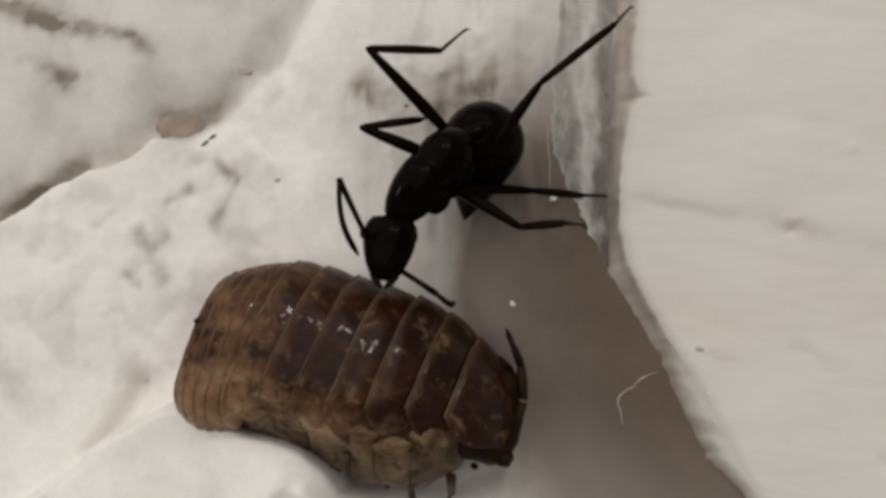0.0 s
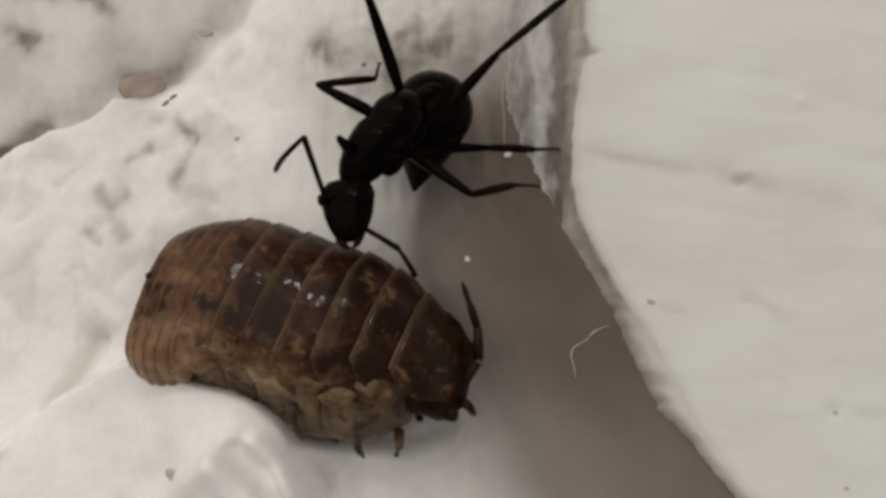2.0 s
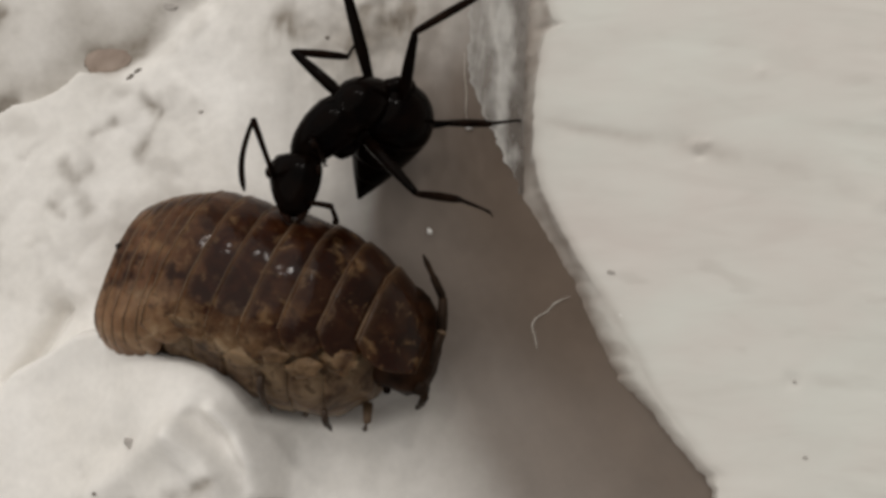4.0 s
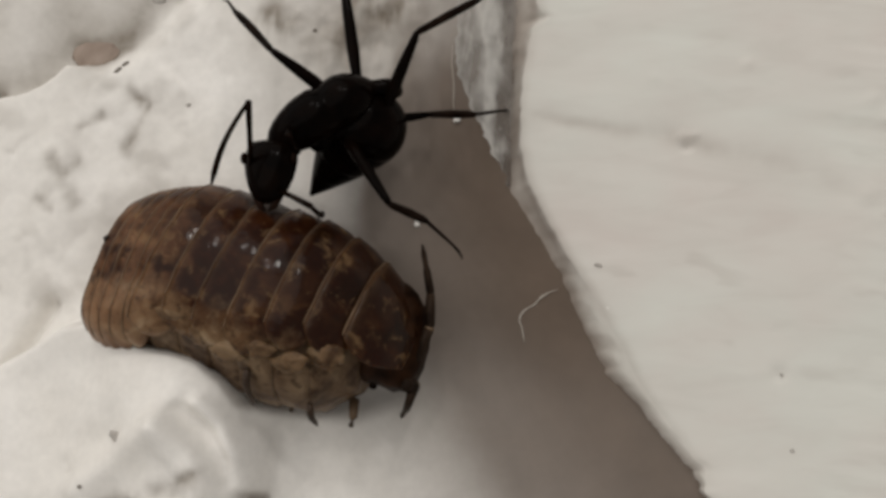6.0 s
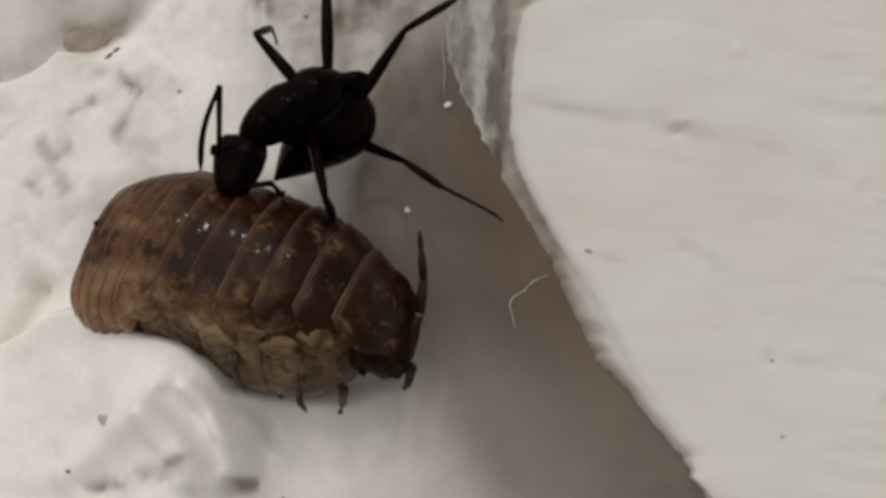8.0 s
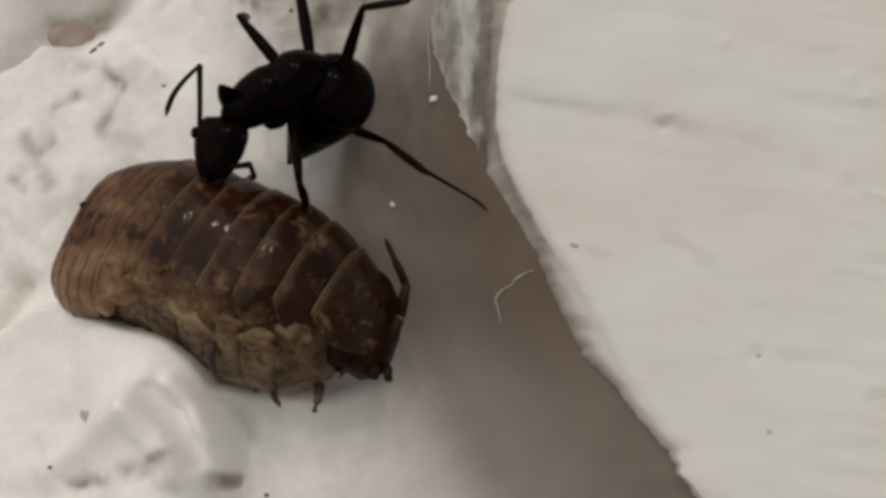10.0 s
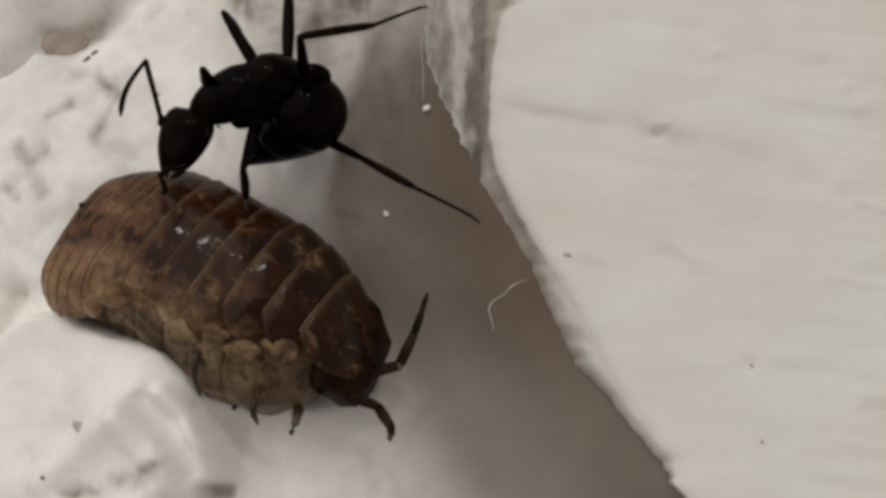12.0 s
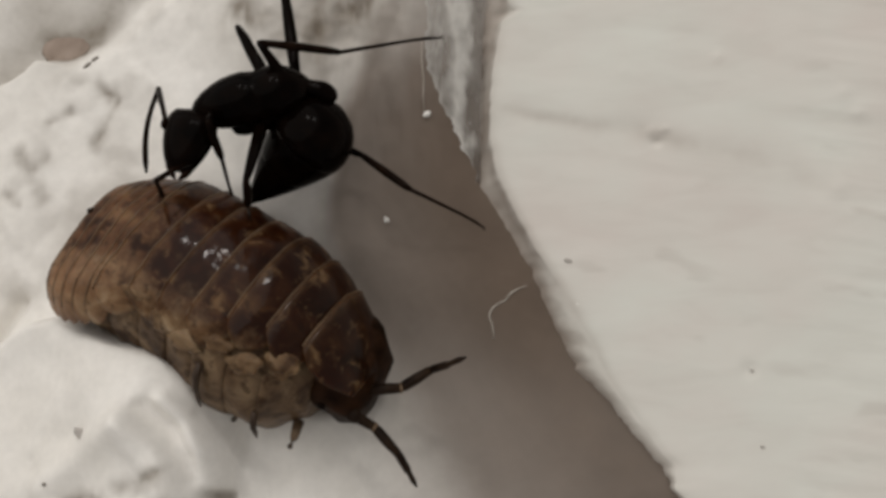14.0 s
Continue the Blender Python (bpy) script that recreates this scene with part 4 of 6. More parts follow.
def motions():
    walk(woodlouse, [
        (0, mm(-6.58, -1.71, 2.20, -47.0, -0.0, -15.4)), (0.5, mm(-6.57, -1.71, 2.20, -47.1, -0.0, -15.3)), (1, mm(-6.62, -1.73, 2.20, -47.3, -0.0, -15.3)),
        (1.5, mm(-6.53, -1.83, 2.20, -47.4, -0.0, -15.5)), (2, mm(-6.71, -1.84, 2.20, -47.5, -0.0, -15.7)), (2.5, mm(-6.67, -1.90, 2.20, -47.7, -0.0, -16.2)),
        (3, mm(-6.46, -1.93, 2.20, -47.8, -0.0, -16.3)), (5.5, mm(-6.33, -1.97, 2.20, -48.5, -0.0, -16.5)), (6, mm(-6.32, -2.00, 2.20, -48.6, -0.0, -16.9)),
        (6.5, mm(-6.35, -2.00, 2.20, -48.7, -0.0, -16.8)), (7, mm(-6.36, -1.98, 2.20, -48.9, -0.0, -17.2)), (7.5, mm(-6.34, -1.98, 2.20, -49.0, -0.0, -17.2)),
        (8, mm(-6.30, -2.05, 2.20, -49.3, -0.0, -17.0)), (8.5, mm(-6.28, -2.00, 2.20, -49.7, -0.0, -16.8)), (9, mm(-6.22, -1.95, 2.20, -50.0, -0.0, -17.3)),
        (11.5, mm(-6.64, -1.93, 2.20, -55.8, -0.0, -24.2)), (12, mm(-6.49, -2.07, 2.20, -57.0, -0.0, -24.6)), (12.5, mm(-6.56, -2.09, 2.20, -57.2, -0.0, -26.5)),
        (13, mm(-6.47, -2.17, 2.20, -57.5, -0.0, -26.8)), (13.5, mm(-6.39, -2.18, 2.20, -57.7, -0.0, -26.9)), (14, mm(-6.38, -2.20, 2.20, -58.0, -0.0, -26.9)),
    ])
    walk(feelers[0][0], [
        (0, mm(5.80, 0.10, 0.00, 8.5, -47.9, 84.5)), (0.5, mm(5.80, 0.10, 0.00, 11.6, -47.4, 80.3)), (1, mm(5.80, 0.10, 0.00, 17.2, -46.0, 72.6)),
        (1.5, mm(5.80, 0.10, 0.00, 15.4, -47.1, 75.2)), (2, mm(5.80, 0.10, 0.00, 25.5, -42.9, 61.0)), (2.5, mm(5.80, 0.10, 0.00, 21.3, -45.6, 67.1)),
        (3, mm(5.80, 0.10, 0.00, 12.5, -49.3, 79.0)), (5.5, mm(5.80, 0.10, 0.00, 17.9, -48.3, 71.9)), (6, mm(5.80, 0.10, 0.00, 14.9, -49.4, 76.0)),
        (6.5, mm(5.80, 0.10, 0.00, 15.2, -49.5, 75.7)), (7, mm(5.80, 0.10, 0.00, 16.1, -49.3, 74.5)), (7.5, mm(5.80, 0.10, 0.00, 16.4, -49.6, 74.2)),
        (8, mm(5.80, 0.10, 0.00, 14.9, -50.9, 76.1)), (8.5, mm(5.80, 0.10, 0.00, 16.1, -51.1, 74.7)), (9, mm(5.80, 0.10, 0.00, 14.3, -51.8, 77.1)),
        (11.5, mm(5.80, 0.10, 0.00, 38.2, -38.8, 46.6)), (12, mm(5.80, 0.10, 0.00, 46.7, -24.7, 31.9)), (12.5, mm(5.80, 0.10, 0.00, 43.8, -31.3, 37.7)),
        (13, mm(5.80, 0.10, 0.00, 46.7, -24.5, 31.9)), (13.5, mm(5.80, 0.10, 0.00, 49.8, -14.0, 23.3)), (14, mm(5.80, 0.10, 0.00, 49.0, -19.1, 26.6)),
    ])
    walk(feelers[0][1], [
        (0, mm(1.00, 0.00, 0.00, 2.0, -2.0, 21.0)), (0.5, mm(1.00, 0.00, 0.00, 1.9, -2.2, 24.9)), (1, mm(1.00, 0.00, 0.00, 1.9, -13.4, 29.9)),
        (1.5, mm(1.00, 0.00, 0.00, 2.0, -20.4, 28.4)), (2, mm(1.00, 0.00, 0.00, 2.8, -18.8, 36.3)), (2.5, mm(1.00, 0.00, 0.00, 4.0, -3.5, 27.6)),
        (3, mm(1.00, 0.00, 0.00, 4.4, -12.2, 18.4)), (5.5, mm(1.00, 0.00, 0.00, 3.6, -4.8, 28.1)), (6, mm(1.00, 0.00, 0.00, 3.9, -4.3, 23.3)),
        (6.5, mm(1.00, 0.00, 0.00, 4.0, -4.1, 21.2)), (7, mm(1.00, 0.00, 0.00, 4.1, -4.2, 21.0)), (7.5, mm(1.00, 0.00, 0.00, 4.2, -4.3, 20.5)),
        (8, mm(1.00, 0.00, 0.00, 4.5, -3.8, 17.5)), (8.5, mm(1.00, 0.00, 0.00, 4.6, -3.7, 17.1)), (9, mm(1.00, 0.00, 0.00, 4.5, -17.2, 16.4)),
        (11.5, mm(1.00, 0.00, 0.00, 5.8, -5.4, 29.1)), (12, mm(1.00, 0.00, 0.00, 3.7, -7.0, 51.4)), (12.5, mm(1.00, 0.00, 0.00, 5.3, -5.4, 35.0)),
        (13, mm(1.00, 0.00, 0.00, 4.1, -6.4, 48.3)), (13.5, mm(1.00, 0.00, 0.00, 5.6, -6.7, 41.3)), (14, mm(1.00, 0.00, 0.00, 6.8, -3.8, 27.4)),
    ])
    walk(feelers[0][2], [
        (0, mm(2.03, 0.39, 0.04, 5.1, -40.8, 40.0)), (0.5, mm(2.00, 0.46, 0.04, 5.1, -41.6, 42.8)), (1, mm(1.93, 0.53, 0.26, 5.8, -39.3, 47.0)),
        (1.5, mm(1.91, 0.49, 0.38, 7.1, -33.7, 43.4)), (2, mm(1.84, 0.62, 0.35, 7.2, -25.8, 53.6)), (2.5, mm(1.97, 0.51, 0.07, 4.9, -24.5, 55.6)),
        (3, mm(2.02, 0.34, 0.23, 2.4, -28.4, 54.1)), (5.5, mm(1.97, 0.52, 0.09, 10.9, -15.9, 36.3)), (6, mm(2.01, 0.43, 0.08, 10.9, -8.0, 34.5)),
        (6.5, mm(2.02, 0.40, 0.08, 10.9, -8.3, 34.8)), (7, mm(2.02, 0.39, 0.08, 11.2, -8.2, 33.8)), (7.5, mm(2.03, 0.39, 0.08, 11.5, -7.9, 32.0)),
        (8, mm(2.05, 0.33, 0.07, 11.9, -7.6, 29.3)), (8.5, mm(2.05, 0.32, 0.07, 12.4, -25.1, 28.4)), (9, mm(2.01, 0.30, 0.32, 6.5, -2.7, 51.1)),
        (11.5, mm(1.96, 0.53, 0.10, 12.3, -38.1, 53.1)), (12, mm(1.68, 0.85, 0.13, 21.2, -40.4, 55.7)), (12.5, mm(1.90, 0.63, 0.10, 26.9, -40.7, 41.2)),
        (13, mm(1.73, 0.82, 0.12, 23.5, -28.0, 54.8)), (13.5, mm(1.82, 0.72, 0.13, 36.5, -48.6, 46.5)), (14, mm(1.97, 0.50, 0.07, 59.6, -46.8, 10.0)),
    ])
    walk(feelers[1][0], [
        (0, mm(5.50, -0.50, -0.70, 16.5, 27.0, 88.3)), (0.5, mm(5.50, -0.50, -0.70, 15.0, 27.8, 84.8)), (1, mm(5.50, -0.50, -0.70, 12.1, 25.3, 78.4)),
        (1.5, mm(5.50, -0.50, -0.70, 13.4, 20.5, 81.9)), (2, mm(5.50, -0.50, -0.70, 9.1, 12.0, 67.4)), (2.5, mm(5.50, -0.50, -0.70, 8.4, 15.2, 65.9)),
        (3, mm(5.50, -0.50, -0.70, 11.6, 27.8, 74.7)), (5.5, mm(5.50, -0.50, -0.70, 7.4, 40.1, 67.3)), (6, mm(5.50, -0.50, -0.70, 4.5, 35.9, 63.1)),
        (6.5, mm(5.50, -0.50, -0.70, -0.4, 33.5, 54.3)), (7, mm(5.50, -0.50, -0.70, -0.6, 29.9, 54.3)), (7.5, mm(5.50, -0.50, -0.70, 0.2, 28.1, 56.0)),
        (8, mm(5.50, -0.50, -0.70, -0.2, 17.6, 53.9)), (8.5, mm(5.50, -0.50, -0.70, 0.5, -19.2, 30.3)), (9, mm(5.50, -0.50, -0.70, -1.5, 14.6, 74.2)),
        (11.5, mm(5.50, -0.50, -0.70, -18.8, 15.8, 18.3)), (12, mm(5.50, -0.50, -0.70, -18.6, 2.5, 13.0)), (12.5, mm(5.50, -0.50, -0.70, -18.8, -1.6, 15.9)),
        (13, mm(5.50, -0.50, -0.70, -18.7, 3.3, 12.6)), (13.5, mm(5.50, -0.50, -0.70, -18.7, 6.1, 9.5)), (14, mm(5.50, -0.50, -0.70, -18.7, 8.3, 7.5)),
    ])
    walk(feelers[1][1], [
        (0, mm(1.00, 0.00, 0.00, 67.4, -15.7, -164.4)), (0.5, mm(1.00, 0.00, 0.00, 67.2, -16.2, -160.6)), (1, mm(1.00, 0.00, 0.00, 65.4, -20.1, -154.0)),
        (1.5, mm(1.00, 0.00, 0.00, 63.1, -23.5, -156.1)), (2, mm(1.00, 0.00, 0.00, 56.1, -32.8, -139.8)), (2.5, mm(1.00, 0.00, 0.00, 59.0, -30.9, -139.7)),
        (3, mm(1.00, 0.00, 0.00, 68.2, -20.1, -150.1)), (5.5, mm(1.00, 0.00, 0.00, 74.7, 15.3, -146.5)), (6, mm(1.00, 0.00, 0.00, 72.2, 11.6, -144.2)),
        (6.5, mm(1.00, 0.00, 0.00, 70.5, 9.7, -137.3)), (7, mm(1.00, 0.00, 0.00, 68.4, 6.7, -136.5)), (7.5, mm(1.00, 0.00, 0.00, 67.3, 5.1, -137.1)),
        (8, mm(1.00, 0.00, 0.00, 60.0, -7.6, -134.3)), (8.5, mm(1.00, 0.00, 0.00, 14.2, -31.7, -73.7)), (9, mm(1.00, 0.00, 0.00, 51.6, -20.2, -143.9)),
        (11.5, mm(1.00, 0.00, 0.00, 68.9, 5.3, -96.0)), (12, mm(1.00, 0.00, 0.00, 63.0, 10.3, -55.1)), (12.5, mm(1.00, 0.00, 0.00, 60.6, 9.9, -56.0)),
        (13, mm(1.00, 0.00, 0.00, 63.0, 17.5, -66.0)), (13.5, mm(1.00, 0.00, 0.00, 84.5, 22.6, -11.7)), (14, mm(1.00, 0.00, 0.00, 86.2, 17.1, -7.0)),
    ])
    walk(feelers[1][2], [
        (0, mm(-0.02, -0.28, 0.30, 110.8, 22.9, -4.8)), (0.5, mm(0.00, -0.35, 0.31, 110.4, 23.1, -2.5)), (1, mm(0.07, -0.45, 0.38, 110.2, 26.9, 2.1)),
        (1.5, mm(0.08, -0.41, 0.44, 110.2, 30.5, -2.2)), (2, mm(0.29, -0.60, 0.60, 110.7, 41.2, 10.0)), (2.5, mm(0.28, -0.61, 0.57, 117.0, 40.8, 22.8)),
        (3, mm(0.10, -0.51, 0.38, 116.6, 30.6, 24.0)), (5.5, mm(0.12, -0.59, -0.29, 106.0, 33.6, 19.5)), (6, mm(0.13, -0.63, -0.22, 109.4, 37.7, 25.9)),
        (6.5, mm(0.20, -0.74, -0.18, 112.6, 39.8, 36.6)), (7, mm(0.21, -0.75, -0.13, 115.3, 42.3, 38.5)), (7.5, mm(0.20, -0.75, -0.10, 116.5, 43.4, 37.8)),
        (8, mm(0.24, -0.78, 0.15, 124.6, 42.1, 44.3)), (8.5, mm(1.26, -0.90, 0.58, 156.8, 45.3, 81.9)), (9, mm(0.17, -0.61, 0.38, 129.9, 26.4, 24.9)),
        (11.5, mm(0.89, -1.09, -0.10, 114.1, 30.5, 73.9)), (12, mm(1.62, -0.89, -0.20, 123.4, 33.1, 84.5)), (12.5, mm(1.61, -0.90, -0.19, 125.6, 31.4, 83.1)),
        (13, mm(1.43, -0.96, -0.33, 119.3, 38.2, 82.3)), (13.5, mm(1.99, -0.21, -0.42, 103.8, 41.3, 64.8)), (14, mm(2.04, -0.13, -0.32, 84.4, 34.6, 37.3)),
    ])
    walk(ant, [
        (0, mm(-3.28, 4.78, 4.05, 0.0, -7.1, -129.2)), (0.5, mm(-3.35, 4.78, 4.05, -0.0, -7.1, -130.2)), (1, mm(-3.25, 4.54, 4.05, 0.0, -7.2, -129.5)),
        (1.5, mm(-3.14, 4.46, 4.05, 0.0, -7.9, -126.6)), (2, mm(-3.26, 4.47, 4.05, 0.0, -7.4, -126.6)), (2.5, mm(-3.32, 4.39, 4.05, 0.0, -7.7, -122.3)),
        (3, mm(-3.24, 4.24, 4.05, -0.0, -8.0, -127.2)), (5.5, mm(-3.28, 3.97, 4.05, 0.0, -8.3, -147.0)), (6, mm(-3.39, 3.99, 4.05, 0.0, -9.0, -147.5)),
        (6.5, mm(-3.42, 3.99, 4.05, 0.0, -8.8, -149.4)), (7, mm(-3.57, 3.88, 4.05, -0.0, -8.6, -149.6)), (7.5, mm(-3.76, 3.77, 4.05, 0.0, -8.7, -149.5)),
        (8, mm(-4.00, 3.70, 4.05, -0.0, -8.7, -145.8)), (8.5, mm(-4.16, 3.62, 4.05, 0.0, -8.8, -145.4)), (9, mm(-4.02, 3.69, 4.05, 0.0, -8.8, -145.4)),
        (11.5, mm(-4.42, 4.48, 4.05, 0.0, -9.4, -152.7)), (12, mm(-4.74, 4.41, 4.05, 0.0, -9.3, -155.2)), (12.5, mm(-4.75, 4.38, 4.05, 0.0, -9.2, -155.5)),
        (13, mm(-4.77, 4.32, 4.05, -0.0, -8.9, -156.5)), (13.5, mm(-4.64, 4.28, 4.05, 0.0, -8.6, -162.8)), (14, mm(-4.60, 4.35, 4.05, 0.0, -8.5, -164.7)),
    ])
    walk(ant_head, [
        (0, mm(1.87, 0.00, 0.00, 3.9, -2.1, 32.4)), (0.5, mm(1.87, 0.00, 0.00, 4.7, -2.5, 40.8)), (1, mm(1.88, 0.00, 0.00, 5.5, -3.2, 49.0)),
        (1.5, mm(1.88, 0.00, 0.00, 5.7, -3.0, 45.6)), (2, mm(1.88, 0.00, 0.00, 5.0, -4.1, 41.9)), (2.5, mm(1.87, 0.00, 0.00, 5.3, -3.3, 42.9)),
        (3, mm(1.88, 0.00, 0.00, 5.5, -1.1, 43.2)), (5.5, mm(1.87, 0.00, 0.00, 7.1, -2.0, 58.7)), (6, mm(1.88, 0.00, 0.00, 7.4, -1.0, 54.7)),
        (6.5, mm(1.88, 0.00, 0.00, 7.1, -1.0, 53.9)), (7, mm(1.87, 0.00, 0.00, 6.6, -0.5, 50.0)), (7.5, mm(1.88, 0.00, 0.00, 6.4, -0.1, 47.4)),
        (8, mm(1.87, 0.00, 0.00, 6.2, -0.2, 45.6)), (8.5, mm(1.88, 0.00, 0.00, 6.5, -0.2, 48.0)), (9, mm(1.88, 0.00, 0.00, 6.8, -0.2, 50.4)),
        (11.5, mm(1.88, 0.00, 0.00, 6.1, 0.1, 39.9)), (12, mm(1.87, 0.00, 0.00, 6.8, -0.7, 46.9)), (12.5, mm(1.88, 0.00, 0.00, 7.2, -1.1, 51.3)),
        (13, mm(1.88, 0.00, 0.00, 7.3, -1.9, 54.0)), (13.5, mm(1.87, 0.00, 0.00, 7.6, -2.2, 61.2)), (14, mm(1.87, 0.00, 0.00, 7.5, -2.1, 60.8)),
    ])
    walk(ant_gaster, [
        (0, mm(-2.89, 0.02, -0.49, 2.9, 50.8, 16.8)), (0.5, mm(-2.75, 0.12, -0.51, 2.9, 46.6, 18.1)), (1, mm(-2.68, 0.05, -0.52, 2.5, 47.1, 15.2)),
        (1.5, mm(-2.71, 0.03, -0.48, 2.3, 48.7, 12.8)), (2, mm(-2.68, 0.13, -0.51, 2.2, 48.9, 12.9)), (2.5, mm(-2.65, 0.48, -0.50, 1.5, 46.9, 8.9)),
        (3, mm(-2.49, 0.39, -0.51, 3.0, 44.4, 17.6)), (5.5, mm(-2.03, 0.39, -0.56, 1.6, 35.8, 9.9)), (6, mm(-1.93, 0.52, -0.56, 1.5, 34.3, 8.9)),
        (6.5, mm(-1.89, 0.56, -0.57, 1.4, 31.5, 8.3)), (7, mm(-1.81, 0.67, -0.59, 0.3, 31.0, 2.0)), (7.5, mm(-1.80, 0.64, -0.58, 0.1, 33.2, 0.7)),
        (8, mm(-1.86, 0.67, -0.58, -0.3, 34.4, -1.9)), (8.5, mm(-2.14, 0.54, -0.53, 0.3, 32.9, 1.7)), (9, mm(-2.51, 0.48, -0.47, 2.8, 44.6, 14.9)),
        (11.5, mm(-2.17, 0.74, -0.50, -0.0, 35.1, -0.0)), (12, mm(-2.30, 0.98, -0.48, 0.4, 35.9, 1.9)), (12.5, mm(-2.27, 0.95, -0.49, 1.3, 32.7, 7.6)),
        (13, mm(-2.28, 1.23, -0.50, 1.4, 32.2, 8.2)), (13.5, mm(-2.35, 0.92, -0.51, 3.6, 24.2, 24.1)), (14, mm(-2.37, 0.99, -0.51, 3.6, 25.4, 24.2)),
    ])
    walk(ant_legs["A"][0], [
        (0, mm(-0.55, -0.50, -0.35, -2.2, -16.3, -69.6)), (0.5, mm(-0.55, -0.50, -0.35, -1.4, -17.3, -71.2)), (1, mm(-0.55, -0.50, -0.35, -1.3, -18.4, -72.5)),
        (1.5, mm(-0.55, -0.50, -0.35, -1.9, -19.7, -75.9)), (2, mm(-0.55, -0.50, -0.35, -0.4, -12.5, -79.4)), (2.5, mm(-0.55, -0.50, -0.35, -0.0, -6.0, -88.4)),
        (3, mm(-0.55, -0.50, -0.35, 0.0, -10.7, -85.5)), (5.5, mm(-0.55, -0.50, -0.35, 2.4, -9.1, -79.1)), (6, mm(-0.55, -0.50, -0.35, -2.3, -23.4, -64.6)),
        (6.5, mm(-0.55, -0.50, -0.35, 1.0, -24.2, -70.2)), (7, mm(-0.55, -0.50, -0.35, 3.3, -25.3, -75.0)), (7.5, mm(-0.55, -0.50, -0.35, 4.7, -25.9, -78.5)),
        (8, mm(-0.55, -0.50, -0.35, 4.9, -9.4, -82.9)), (8.5, mm(-0.55, -0.50, -0.35, 5.2, -8.2, -86.1)), (9, mm(-0.55, -0.50, -0.35, 5.1, -5.1, -85.6)),
        (11.5, mm(-0.55, -0.50, -0.35, 5.0, -12.8, -80.5)), (12, mm(-0.55, -0.50, -0.35, 5.9, -6.2, -82.7)), (12.5, mm(-0.55, -0.50, -0.35, 6.1, -1.1, -83.4)),
        (13, mm(-0.55, -0.50, -0.35, 6.4, 1.5, -85.0)), (13.5, mm(-0.55, -0.50, -0.35, 6.9, 3.4, -78.7)), (14, mm(-0.55, -0.50, -0.35, 7.1, 7.7, -76.1)),
    ])
    walk(ant_legs["A"][1], [
        (0, mm(2.40, 0.00, 0.00, -7.9, 6.5, -148.2)), (0.5, mm(2.40, 0.00, 0.00, -8.3, 22.2, -145.3)), (1, mm(2.40, 0.00, 0.00, -8.4, 18.1, -143.2)),
        (1.5, mm(2.40, 0.00, 0.00, -9.1, 4.8, -142.6)), (2, mm(2.40, 0.00, 0.00, -4.8, 14.1, -140.7)), (2.5, mm(2.40, 0.00, 0.00, -0.8, 15.1, -137.7)),
        (3, mm(2.40, 0.00, 0.00, -3.6, 20.5, -133.1)), (5.5, mm(2.40, 0.00, 0.00, 6.0, 58.6, -104.5)), (6, mm(2.40, 0.00, 0.00, 80.4, 32.8, -18.4)),
        (6.5, mm(2.40, 0.00, 0.00, -20.4, 73.9, -120.9)), (7, mm(2.40, 0.00, 0.00, -26.5, 73.3, -122.4)), (7.5, mm(2.40, 0.00, 0.00, -25.4, 74.7, -118.0)),
        (8, mm(2.40, 0.00, 0.00, 26.0, 59.6, -67.5)), (8.5, mm(2.40, 0.00, 0.00, 29.1, 59.3, -61.7)), (9, mm(2.40, 0.00, 0.00, 40.2, 60.3, -50.5)),
        (11.5, mm(2.40, 0.00, 0.00, -4.1, 80.4, -92.5)), (12, mm(2.40, 0.00, 0.00, -26.6, 76.8, -111.4)), (12.5, mm(2.40, 0.00, 0.00, -2.3, 75.7, -86.1)),
        (13, mm(2.40, 0.00, 0.00, -6.1, 76.6, -87.8)), (13.5, mm(2.40, 0.00, 0.00, 10.4, 79.9, -71.0)), (14, mm(2.40, 0.00, 0.00, 31.6, 76.5, -50.3)),
    ])
